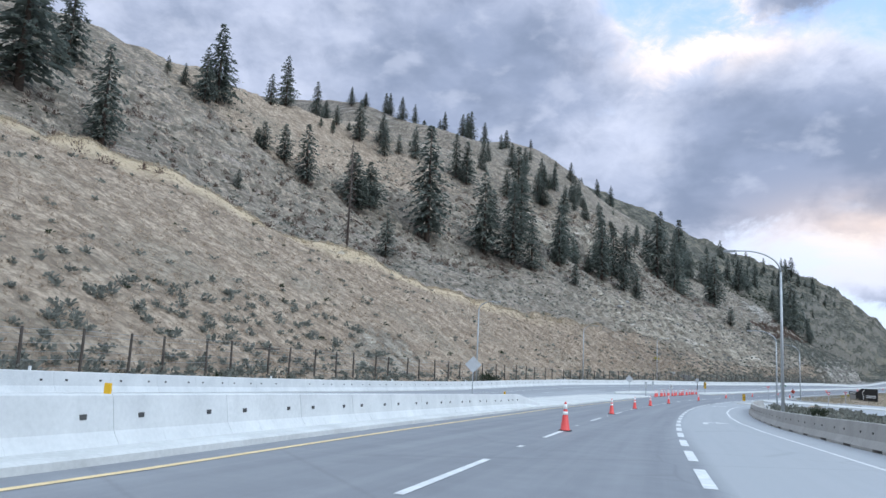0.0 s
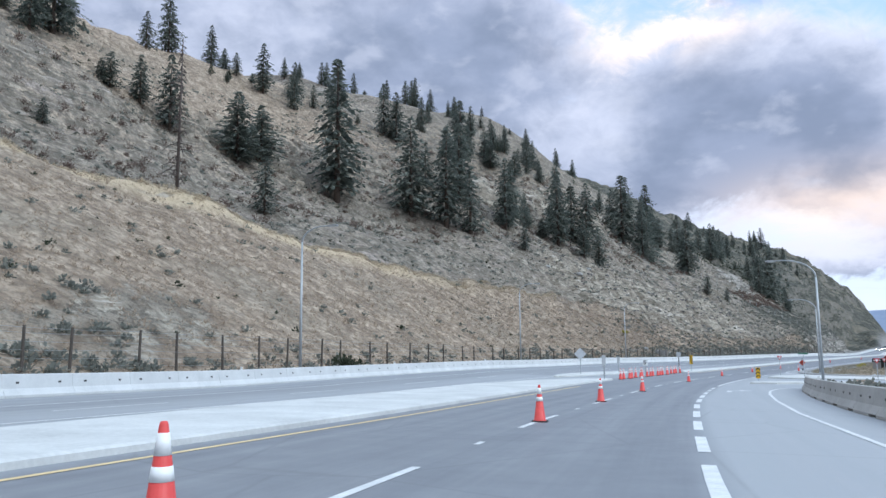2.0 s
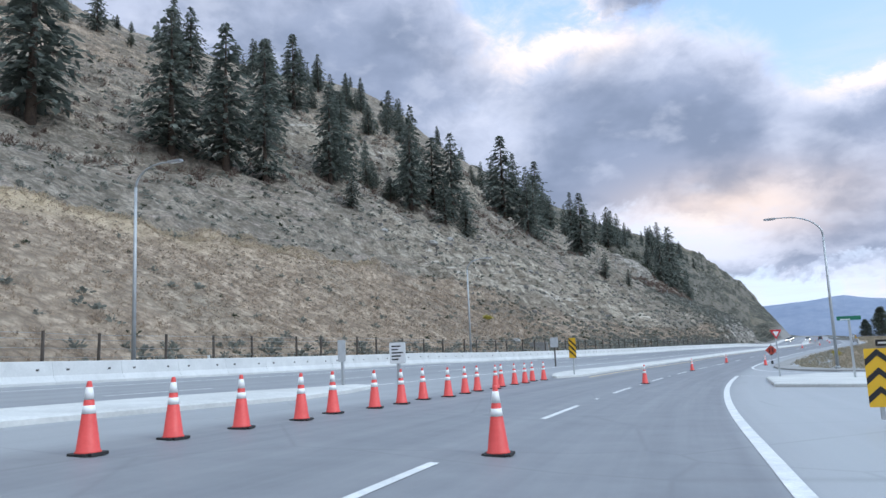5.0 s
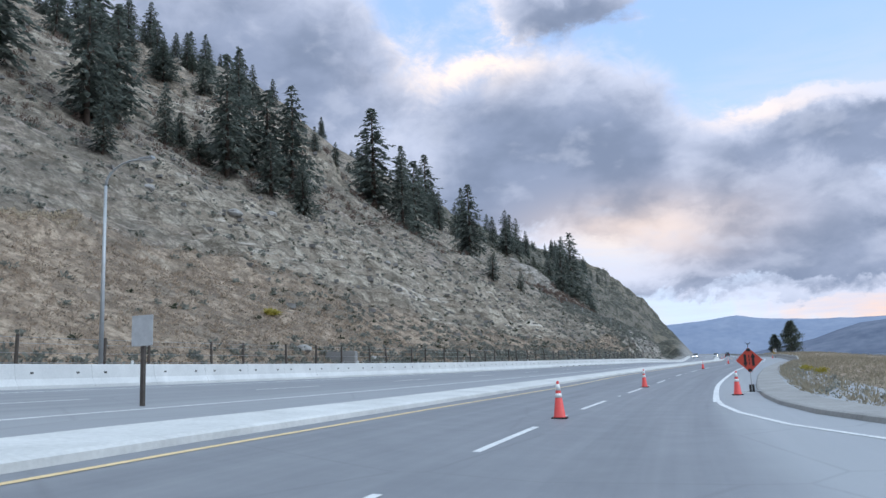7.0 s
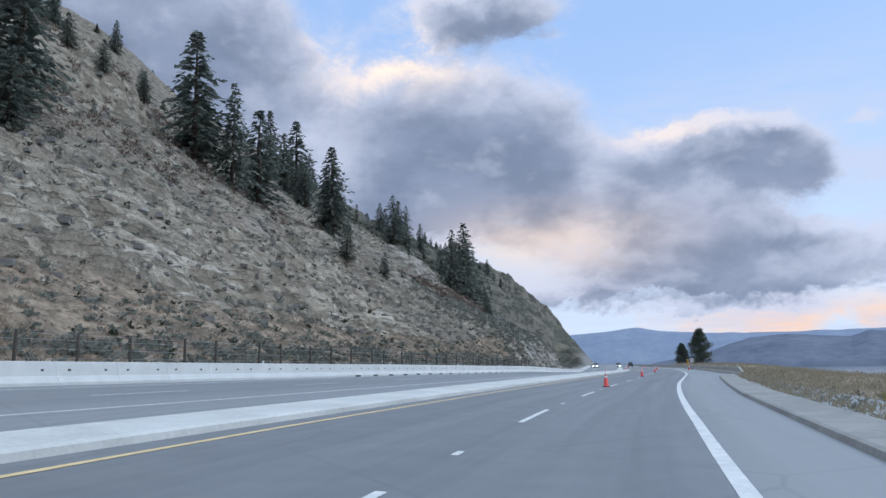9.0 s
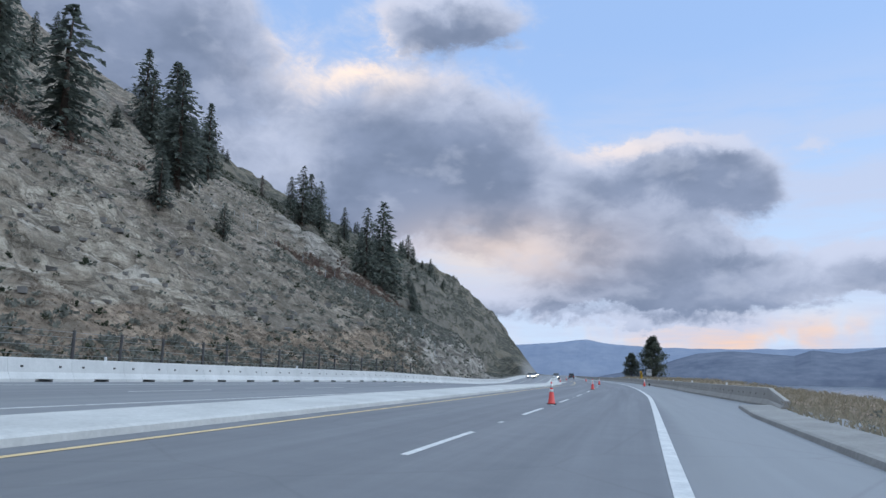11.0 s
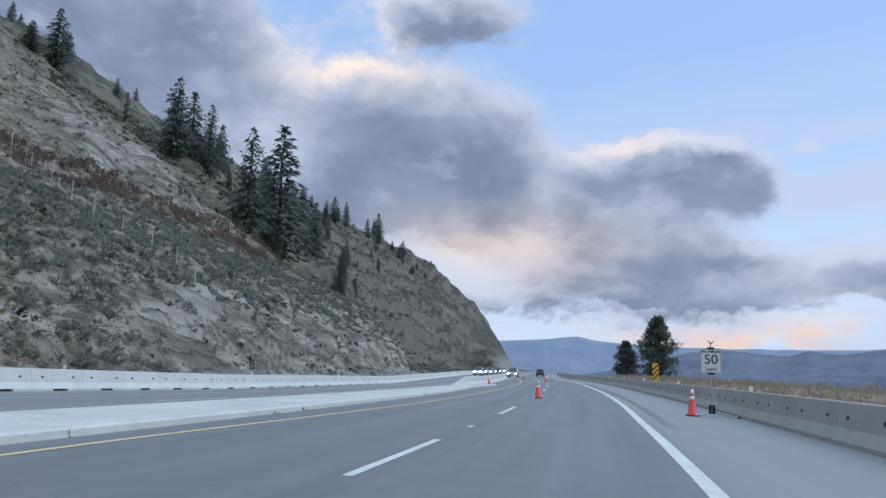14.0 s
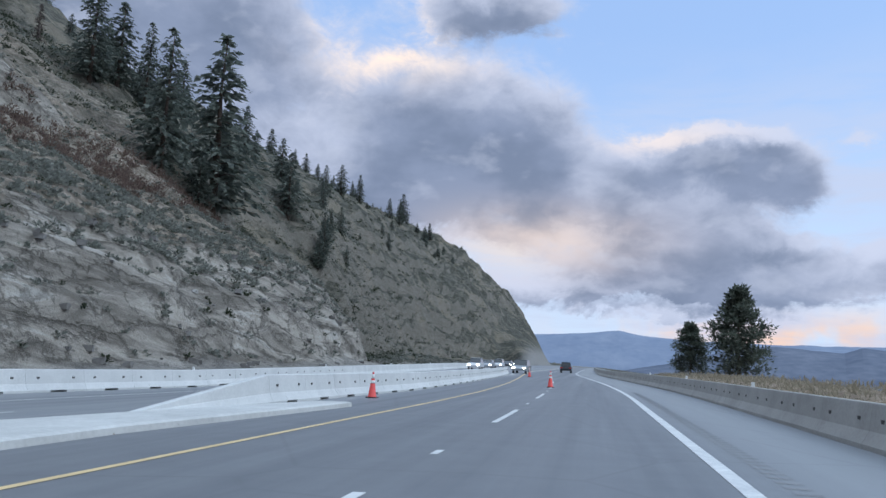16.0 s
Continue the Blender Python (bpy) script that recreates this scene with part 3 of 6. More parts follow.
ASPHALT = asphalt()
HILL = hillside()
CONCRETE = surface("cast concrete", (0.50, 0.51, 0.505), (0.70, 0.705, 0.69), 0.9, 14, 0.85, 0.2, 0.006, vary=0.35)
CONCRETE_OLD = surface("weathered concrete", (0.30, 0.285, 0.265), (0.47, 0.45, 0.42), 0.8, 14, 0.88, 0.25, 0.008, vary=0.35)
KERB_OLD = surface("weathered kerb concrete", (0.20, 0.197, 0.19), (0.36, 0.352, 0.335), 0.5, 10, 0.9, 0.3, 0.008)
KERB = surface("kerb concrete", (0.42, 0.42, 0.405), (0.64, 0.64, 0.615), 0.5, 10, 0.88, 0.25, 0.006)
PAINT_W = surface("worn white road paint", (0.48, 0.49, 0.49), (0.80, 0.80, 0.78), 3.0, 30, 0.6, 0.1, 0.003)
PAINT_Y = surface("worn yellow road paint", (0.56, 0.41, 0.21), (0.82, 0.62, 0.33), 3.0, 30, 0.6, 0.1, 0.003)
# dark tone that stands in for the shade inside the lifting holes
HOLE_DARK = surface("dark inside of a hole", (0.035, 0.035, 0.036), (0.08, 0.078, 0.075), 2.0, 20, 0.8, 0.3, 0.01)
RUMBLE = surface("milled groove", (0.20, 0.205, 0.21), (0.28, 0.285, 0.29), 2.0, 20, 0.8, 0.3, 0.01)
STEEL = surface("galvanised steel", (0.36, 0.38, 0.39), (0.52, 0.54, 0.55), 1.5, 25, 0.5, 0.05, 0.002, metal=0.6)
DARK_STEEL = surface("dull dark steel", (0.06, 0.06, 0.065), (0.13, 0.13, 0.13), 2.0, 25, 0.6, 0.05, 0.002, metal=0.4)
POST_WOOD = surface("weathered fence post", (0.045, 0.038, 0.032), (0.12, 0.10, 0.085), 2.0, 18, 0.9, 0.3, 0.01)
ORANGE = surface("orange plastic", (0.66, 0.058, 0.05), (0.82, 0.092, 0.08), 3.0, 20, 0.5, 0.05, 0.003)
RETRO = plain("reflective white band", (0.86, 0.86, 0.84), 0.35)
RUBBER = surface("black rubber", (0.012, 0.012, 0.013), (0.035, 0.034, 0.033), 4.0, 30, 0.75, 0.1, 0.003)
SIGN_W = plain("white sign sheeting", (0.78, 0.79, 0.78), 0.4)
SIGN_BACK = surface("bare aluminium sign back", (0.50, 0.52, 0.53), (0.66, 0.68, 0.69), 3.0, 12, 0.5, 0.0, metal=0.5)
SIGN_K = plain("black sign print", (0.015, 0.015, 0.016), 0.5)
SIGN_Y = plain("yellow sign sheeting", (0.80, 0.46, 0.02), 0.4)
SIGN_R = plain("red sign sheeting", (0.55, 0.02, 0.03), 0.4)
SIGN_O = plain("orange sign fabric", (0.60, 0.075, 0.045), 0.6)
SIGN_G = plain("green sign sheeting", (0.01, 0.16, 0.09), 0.4)
NEEDLES = foliage("conifer needles", (0.098, 0.117, 0.103), (0.255, 0.28, 0.24))
NEEDLES_PINE = foliage("pine needles", (0.085, 0.103, 0.083), (0.215, 0.238, 0.19))
BARK = surface("conifer bark", (0.05, 0.038, 0.03), (0.15, 0.11, 0.085), 3.0, 12, 0.95, 0.4, 0.02)
SNAG_BARK = surface("dead grey-brown wood", (0.06, 0.048, 0.042), (0.14, 0.11, 0.095), 3.0, 12, 0.95, 0.4, 0.02)
SAGE = foliage("sagebrush leaves", (0.14, 0.147, 0.126), (0.33, 0.336, 0.292))
SHRUB_RED = foliage("bare reddish shrub twigs", (0.125, 0.088, 0.074), (0.25, 0.18, 0.145))
SHRUB_DARK = foliage("dark green shrub leaves", (0.035, 0.045, 0.030), (0.09, 0.10, 0.065))
STRAW = foliage("dry grass blades", (0.29, 0.225, 0.168), (0.56, 0.445, 0.34), 0.9)
# crest grass, with the edge-on backlight painted into its blades
STRAW_CREST = foliage("backlit-toned crest grass", (0.45, 0.375, 0.27), (0.68, 0.575, 0.44), 0.9)
STRAW_FIELD = foliage("faded field grass", (0.28, 0.242, 0.175), (0.44, 0.383, 0.283), 0.9)
STRAW_TAN = foliage("russet dry grass blades", (0.20, 0.165, 0.13), (0.38, 0.315, 0.25), 0.9)
STONE = surface("broken grey stone", (0.11, 0.105, 0.10), (0.27, 0.26, 0.245), 0.8, 6, 0.92, 0.5, 0.03)

STONE_PALE = surface("pale bare rock", (0.22, 0.215, 0.20), (0.42, 0.41, 0.39), 0.8, 6, 0.92, 0.5, 0.03)


def water():
    m, nt, b = nodes_of("lake water")
    p = world_pos(nt)
    b.inputs["Base Color"].default_value = (0.05, 0.075, 0.095, 1)
    b.inputs["Roughness"].default_value = 0.16
    bump(nt, b, nz(nt, 0.4, 4, 0.6, p), 0.15, 0.5)
    return m


WATER = water()


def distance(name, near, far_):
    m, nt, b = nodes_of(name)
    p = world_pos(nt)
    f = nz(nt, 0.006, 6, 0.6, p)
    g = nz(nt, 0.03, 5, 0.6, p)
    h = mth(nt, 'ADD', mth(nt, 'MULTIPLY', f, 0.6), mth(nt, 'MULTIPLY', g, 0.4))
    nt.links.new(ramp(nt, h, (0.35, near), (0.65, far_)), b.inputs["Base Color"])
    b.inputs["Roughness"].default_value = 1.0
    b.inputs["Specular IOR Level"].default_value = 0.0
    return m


# the haze of distance is mixed into the base colours of both ridges
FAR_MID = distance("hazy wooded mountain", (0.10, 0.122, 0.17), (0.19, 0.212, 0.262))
FAR_BACK = distance("far mountain with painted blue haze", (0.20, 0.245, 0.335), (0.27, 0.315, 0.40))

# ---------------------------------------------------------------- builders
def mesh_ob(name, verts, faces, mat, parent=None, label=""):
    me = bpy.data.meshes.new(name)
    me.from_pydata([tuple(v) for v in verts], [], faces)
    me.materials.append(mat)
    ob = new(name, me)
    if parent:
        ob.parent = parent
    if label:
        ob["label"] = label
    return ob


def part(name, bm, mat, parent=None, label="", smooth_=False):
    me = bpy.data.meshes.new(name)
    bm.normal_update()
    bm.to_mesh(me)
    bm.free()
    me.materials.append(mat)
    if smooth_:
        for p in me.polygons:
            p.use_smooth = True
    ob = new(name, me)
    if parent:
        ob.parent = parent
    if label:
        ob["label"] = label
    return ob


def base(name, m, label, category, group="", kind=""):
    ob = new(name)
    ob.empty_display_size = 0.2
    ob.matrix_basis = m
    return tagged(ob, label, category, group, kind)


def box(bm, x0, y0, z0, x1, y1, z1, m=None):
    vs = [bm.verts.new((x, y, z)) for z in (z0, z1) for y in (y0, y1) for x in (x0, x1)]
    for f in ((0, 2, 3, 1), (4, 5, 7, 6), (0, 1, 5, 4), (2, 6, 7, 3), (0, 4, 6, 2), (1, 3, 7, 5)):
        bm.faces.new([vs[i] for i in f])
    if m:
        bmesh.ops.transform(bm, matrix=m, verts=vs)
    return vs


def tube(bm, pts, r0, r1, seg=10, caps=True):
    """A round bar along points, tapering from r0 to r1."""
    rings = []
    n = len(pts)
    pts = [Vector(p) for p in pts]
    for i, p in enumerate(pts):
        d = (pts[min(i + 1, n - 1)] - pts[max(i - 1, 0)]).normalized()
        a = d.orthogonal().normalized() if i == 0 else (rings[-1][1] - d * rings[-1][1].dot(d)).normalized()
        b = d.cross(a)
        r = r0 + (r1 - r0) * i / max(1, n - 1)
        rings.append(([bm.verts.new(p + a * math.cos(2 * math.pi * k / seg) * r + b * math.sin(2 * math.pi * k / seg) * r) for k in range(seg)], a))
    for (u, _), (v, _) in zip(rings, rings[1:]):
        for k in range(seg):
            bm.faces.new((u[k], u[(k + 1) % seg], v[(k + 1) % seg], v[k]))
    if caps:
        bm.faces.new(rings[0][0][::-1])
        bm.faces.new(rings[-1][0])


def lathe(bm, prof, seg=20):
    rings = [[bm.verts.new((r * math.cos(2 * math.pi * k / seg), r * math.sin(2 * math.pi * k / seg), z)) for k in range(seg)] for r, z in prof]
    for u, v in zip(rings, rings[1:]):
        for k in range(seg):
            bm.faces.new((u[k], u[(k + 1) % seg], v[(k + 1) % seg], v[k]))
    bm.faces.new(rings[0][::-1])
    bm.faces.new(rings[-1])


def plate(bm, pts, y0, y1):
    """A flat plate of outline pts (x, z) between y0 and y1."""
    a = [bm.verts.new((x, y0, z)) for x, z in pts]
    b = [bm.verts.new((x, y1, z)) for x, z in pts]
    bm.faces.new(a)
    bm.faces.new(b[::-1])
    n = len(pts)
    for i in range(n):
        bm.faces.new((a[i], b[i], b[(i + 1) % n], a[(i + 1) % n]))


def steps(*parts):
    out = []
    for a, b, st in parts:
        out += list(np.arange(a, b - 1e-6, st))
    return out + [parts[-1][1]]


def place(s, off, turn=0.0, lift=0.0):
    x, y = at(s, off)
    return pose(x, y, (ground_z(s, off) if off < -21 or off > 8 else road_z(s, off)) + lift, 0, 0, heading(s) + turn)


# ---------------------------------------------------------------- ground, water, distance
def fac(ob, name, vals):
    a = ob.data.attributes.new(name, 'FLOAT', 'POINT')
    a.data.foreach_set("value", vals)


VERGE = [(150, 8), (158, 5.0), (168, 3.9), (193, 4.2), (215, 4.6), (254, 5.6), (262, 6.4), (300, 7), (470, 6)]


def build_ground():
    ss = steps((-500, -60, 20), (-60, 20, 2.0), (20, 200, 1.25), (200, 480, 0.9), (480, 800, 2.0), (800, 1500, 50))
    offs = [-1500, -700, -400] + steps((-340, -200, 14), (-200, -150, 4), (-150, -78, 1.5), (-78, -60, 1.1), (-60, -24, 0.75), (-24, -21, 1), (-21, 3, 4), (3, 9, 0.75), (9, 30, 1.5), (30, 90, 5), (90, 300, 30))
    verts, faces, gr, ro, gv = [], [], [], [], []
    n = len(offs)
    for s in ss:
        for o in offs:
            x, y = at(s, o)
            verts.append((x, y, ground_z(s, o)))
            d = -o
            if d > 20:
                c = crest(s)
                g = 1 - smooth(c - 2, c + 3, d)
                g = max(g, 0.75 * smooth(98, 108, d) * (1 - smooth(170, 240, s)) * smooth(100, 140, s), 0.42 * smooth(70, 90, d))
                if s > 335:
                    g = 0.35 * smooth(85, 100, d)
                gr.append(g)
                ro.append(rock_face(s, d))
                gv.append(1 - smooth(24, 27.5, d))
            else:
                gr.append(0.92 if o > 3 else 0.0)
                ro.append(0.0)
                e = mix(s, VERGE) - 1.0
                gv.append(1 - smooth(e, e + 0.9, o))
    for i in range(len(ss) - 1):
        for j in range(n - 1):
            a = i * n + j
            faces.append((a, a + 1, a + n + 1, a + n))
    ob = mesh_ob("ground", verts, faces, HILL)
    fac(ob, "along", [s for s in ss for _ in offs])
    fac(ob, "brown", [smooth(160, 200, s) if o < -20 else 0.12 for s in ss for o in offs])
    fac(ob, "bleach", [smooth(crest(s) - 5, crest(s) - 1.5, -o) * (1 - smooth(crest(s) + 1, crest(s) + 3, -o)) * (1 - smooth(130, 175, s)) if o < -20 else 0.0 for s in ss for o in offs])
    fac(ob, "grass", gr)
    fac(ob, "rock", ro)
    fac(ob, "gravel", gv)
    for p in ob.data.polygons:
        p.use_smooth = True
    return tagged(ob, "dry hillside of sage scree, golden grass and grey rock", "ground", kind="structure")


ground = build_ground()
lake = tagged(mesh_ob("water", [(-3000, -1500, -15), (4600, -1500, -15), (4600, 4700, -15), (-3000, 4700, -15)], [(0, 1, 2, 3)], WATER), "calm grey-blue lake below the road", "lake", kind="structure")


def mountain(name, dist, depth, rows, mat, seed, label):
    """A ridge seen over the water: rows of bearing in degrees and height in metres at that distance."""
    a = np.arange(rows[0][0], rows[-1][0] + 0.01, 0.25)
    cx, cy = 110.0, 230.0
    verts, faces = [], []
    m = 14
    for az in a:
        h = mix(az, rows)
        for k in range(m + 1):
            f = k / m
            r = dist + depth * f
            prof = (math.sin(f * math.pi / 2) ** 0.8) if f < 1 else 1.0
            x, y = cx + r * math.sin(radians(az)), cy + r * math.cos(radians(az))
            z = -20 + (h + 20) * prof
            z += (h + 20) * 0.22 * prof * (1 - 0.6 * f) * noise.fractal((x / 420.0 + seed, y / 420.0, 0.1), 1.0, 2.0, 5)
            verts.append((x, y, z))
    for i in range(len(a) - 1):
        for k in range(m):
            p = i * (m + 1) + k
            faces.append((p, p + m + 1, p + m + 2, p + 1))
    ob = mesh_ob(name, verts, faces, mat)
    return tagged(ob, label, "mountain", kind="structure")


mountain("backdrop", 3300, 700, [(10, 120), (20, 150), (24, 155), (28, 182), (33, 140), (36, 135), (42, 145), (46, 150), (52, 160), (60, 130), (75, 150), (100, 120)], FAR_BACK, 3.0, "far mountains beyond the lake, tinted blue with haze")
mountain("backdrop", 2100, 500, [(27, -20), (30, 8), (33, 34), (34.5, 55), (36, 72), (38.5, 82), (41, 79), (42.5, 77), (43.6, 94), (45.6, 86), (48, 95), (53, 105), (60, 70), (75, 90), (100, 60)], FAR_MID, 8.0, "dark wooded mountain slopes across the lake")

# ---------------------------------------------------------------- road surface and markings
road_s = steps((-160, 500, 2), (500, 820, 10))


def build_road():
    offs = [-27, -24, -21, -19, -17, -15, -14, -12, -10, -8.5, -7.5, -6, -4.5, -3, -1.5, 0, 0.6, 1.0, 1.6, 3, 4.5, 6.8]
    verts, faces, ac, al, pa = [], [], [], [], []
    n = len(offs)
    for s in road_s:
        e = mix(s, LEFT_EDGE) + 0.5
        for o in offs:
            o2 = max(o, -e)
            x, y = at(s, o2)
            verts.append((x, y, road_z(s, o2)))
            ac.append(o2)
            al.append(s)
            line = mix(s, EDGE_LINE) + shift(s)
            p = smooth(line - 0.1, line + 0.3, o2)
            if (-15.5 if s < 104 else -13) < o2 < -7.6:
                p = max(p, 0.85 if s < 104 else 0.7)
            elif o2 <= -13:
                p = 0.35
            pa.append(p)
    for i in range(len(road_s) - 1):
        for j in range(n - 1):
            a = i * n + j
            faces.append((a, a + 1, a + n + 1, a + n))
    ob = mesh_ob("road", verts, faces, ASPHALT)
    fac(ob, "across", ac)
    fac(ob, "along", al)
    fac(ob, "pale", pa)
    return tagged(ob, "grey asphalt highway with paler shoulder", "road", kind="structure")


DASH = [(-60, -2.75), (9, -2.84), (22, -3.0), (36, -3.3), (58, -3.48), (70, -3.27), (82, -3.05), (130, -2.95), (156, -2.87), (175, -2.66), (188, -2.65), (203, -2.9), (230, -2.87), (285, -2.75), (310, -2.65), (325, -2.55), (364, -2.05), (800, -2.0)]
YEL = [(-60, -6.0), (8, -6.08), (24, -6.55), (45, -7.3), (58, -7.05), (90, -6.8), (140, -6.45), (160, -6.4), (178, -6.1), (195, -6.5), (230, -6.45), (282, -6.75), (310, -6.7), (325, -6.0), (352, -5.3), (370, -5.0), (800, -4.9)]
EDGE_LINE = [(-60, 0.7), (12, 0.65), (36, 0.36), (50, 0.24), (70, 0.26), (85, 0.5), (110, 0.85), (131, 0.85), (147, 0.95), (168, 0.85), (180, 0.75), (200, 0.88), (235, 0.8), (275, 1.35), (320, 1.18), (355, 1.55), (392, 1.6), (800, 1.7)]
road = build_road()


def strip(name, s0, s1, o, w, mat, parent, st=4.0, up=0.006):
    f = o if callable(o) else (lambda s: o)
    n = max(2, int(abs(s1 - s0) / st) + 1)
    verts, faces = [], []
    for s in np.linspace(s0, s1, n):
        for k in (-w / 2, w / 2):
            x, y = at(s, f(s) + k)
            verts.append((x, y, road_z(s, f(s) + k) + up))
    for i in range(n - 1):
        a = 2 * i
        faces.append((a, a + 1, a + 3, a + 2))
    return mesh_ob(name, verts, faces, mat, parent)


def path_strip(name, pts, w, mat, parent, up=0.006):
    """A painted line through places (s, off)."""
    P = [Vector((*at(s, o), road_z(s, o) + up)) for s, o in pts]
    verts, faces = [], []
    for i, p in enumerate(P):
        d = (P[min(i + 1, len(P) - 1)] - P[max(i - 1, 0)])
        d.z = 0
        d.normalize()
        side = Vector((d.y, -d.x, 0)) * w / 2
        verts += [p - side, p + side]
    for i in range(len(P) - 1):
        a = 2 * i
        faces.append((a, a + 1, a + 3, a + 2))
    return mesh_ob(name, verts, faces, mat, parent)


marks = base("road_marking", pose(0, 0, 0), "worn white and yellow painted lane lines", "road marking", kind="structure")
dash_s = [-39, -27.5, -15.5, -3.7, 8.1, 19.6, 33.2, 44.9, 56.5, 68.2, 79.6, 91.5, 103.5, 115.3, 127.2, 139.2, 151.3, 162.0, 172.7, 185, 198.9, 212.6, 226, 238.5, 250.3, 261.5, 272, 283, 295, 307.5, 320.6, 334.5, 348.3, 361.9, 374, 386.2, 398.4, 410.6, 422.8, 435, 447.2, 459.4, 471.6]
for s in dash_s:
    strip("lane_dash", s, s + 4.7, lambda v: mix(v, DASH) + shift(v), 0.13, PAINT_W, marks, 1.5)
    if s > 0:
        strip("lane_marker", s + 7.8, s + 8.3, lambda v: mix(v, DASH) + shift(v), 0.11, PAINT_W, marks, 0.5)
strip("yellow_line", -160, 86, lambda v: mix(v, YEL), 0.13, PAINT_Y, marks, 2)
strip("yellow_line", 141, 560, lambda v: mix(v, YEL) + shift(v), 0.13, PAINT_Y, marks, 2)
for s in np.arange(-21, 92, 4.62):
    strip("turn_lane_dash", s, s + 2.9, lambda v: mix(v, EDGE_LINE), 0.2, PAINT_W, marks, 1.0)
strip("edge_line", 97, 147.5, lambda v: mix(v, EDGE_LINE), 0.19, PAINT_W, marks, 2)
strip("edge_line", 166, 600, lambda v: mix(v, EDGE_LINE) + shift(v), 0.21, PAINT_W, marks, 2)
path_strip("turn_line", [(-160, 5.2), (-40, 5.0), (18, 4.4), (35, 3.8), (45, 3.45), (54, 3.25), (65, 3.17), (74, 3.3), (82, 3.5), (88, 3.8), (92, 4.3), (95.5, 5.2), (97.5, 6.4), (98.5, 8.5), (99, 14)], 0.13, PAINT_W, marks)
path_strip("side_road_line", [(168, 0.85), (164.5, 1.0), (161, 1.35), (157, 2.1), (153, 3.4), (150, 5.0), (146, 8), (142, 12), (138, 18)], 0.15, PAINT_W, marks)
path_strip("stop_line", [(147.5, 1.1), (145.5, 3.2), (143, 5.6), (139, 10)], 0.13, PAINT_W, marks)
strip("edge_line", 20, 560, lambda v: -11.6 + mix(v, [(20, -1.8), (52, -2.0), (80, -1.3), (110, -0.2), (230, 0), (330, 2.6), (560, 3.2)]), 0.14, PAINT_W, marks, 3)
strip("edge_line", 20, 560, lambda v: -18.5 + mix(v, [(20, 0.4), (110, 0), (230, 0), (330, 2.6), (560, 3.2)]), 0.12, PAINT_W, marks, 3)
for s in np.arange(20, 540, 12.0):
    strip("lane_dash", s, s + 4.5, lambda v: -15.05 + mix(v, [(20, -1.0), (80, -0.7), (110, 0), (230, 0), (330, 2.6), (560, 3.2)]), 0.12, PAINT_W, marks, 1.5)


def arrow(s, off, mat=PAINT_W):
    """A painted right-turn arrow."""
    out = [(-0.12, 0.0), (0.12, 0.0), (0.12, 1.6), (0.55, 2.2), (0.55, 1.7), (1.25, 2.35), (0.55, 3.0), (0.55, 2.5), (-0.12, 1.9)]
    verts = []
    for x, y in out:
        px, py = at(s + y * 1.25 - 1.5, off + x)
        verts.append((px, py, road_z(s + y * 1.25 - 1.5, off + x) + 0.007))
    return mesh_ob("turn_arrow", verts, [(0, 1, 2, 8), (2, 3, 7, 8), (4, 5, 6), (4, 6, 7, 3)], mat, marks)


for s in (-4, 41, 86):
    arrow(s, 1.6)
for k in range(170):
    s = 318 + k * 0.4
    strip("rumble_groove", s, s + 0.14, lambda v: mix(v, EDGE_LINE) + 0.6 + shift(v), 0.3, RUMBLE, marks, 0.2, 0.004)

# ---------------------------------------------------------------- raised islands, kerbs
def island(name, pts, h, label, lip=0.12):
    """A raised concrete island over the outline pts (s, off), in order."""
    verts, faces = [], []
    n = len(pts)
    for k, (up, inset) in enumerate(((-0.05, 0.0), (h * 0.75, 0.02), (h, lip))):
        cs = sum(p[0] for p in pts) / n
        co = sum(p[1] for p in pts) / n
        for s, o in pts:
            l = max(0.01, math.hypot(s - cs, o - co))
            i0 = min(inset, 0.4 * l)
            s2 = s - (s - cs) / l * i0
            o2 = o - (1 if o > co else -1) * min(i0, abs(o - co) * 0.5)
            x, y = at(s2, o2)
            verts.append((x, y, road_z(s2, o2) + up))
    for k in range(2):
        for i in range(n):
            a, b = k * n + i, k * n + (i + 1) % n
            faces.append((a, b, b + n, a + n))
    half = n // 2
    for i in range(half - 1):
        faces.append((2 * n + i, 2 * n + i + 1, 2 * n + n - 2 - i, 2 * n + n - 1 - i))
    ob = mesh_ob(name, verts, faces, KERB)
    return tagged(ob, label, "traffic island", kind="structure")


def long_island(s0, s1, right, left, h, label, st=3.0):
    sv = np.arange(s0, s1 + 0.1, st)
    return island("median", [(s, right(s)) for s in sv] + [(s, left(s)) for s in sv[::-1]], h, label)


long_island(-100, 102, lambda s: mix(s, YEL) - 0.6, lambda s: mix(s, [(-100, -9.2), (20, -9.6), (45, -11.6), (60, -12.3), (80, -12.0), (92, -10.6), (98, -9.0), (102, -7.6)]), 0.13, "pale concrete median with dirt along its kerb")
long_island(100, 126, lambda s: mix(s, [(100, -11.6), (104, -10.9), (112, -10.5), (118, -10.0), (122, -10.4), (126, -11.4)]), lambda s: mix(s, [(100, -11.9), (104, -12.7), (117, -12.6), (121, -11.9), (126, -11.6)]), 0.13, "narrow concrete island beside a left-turn bay")
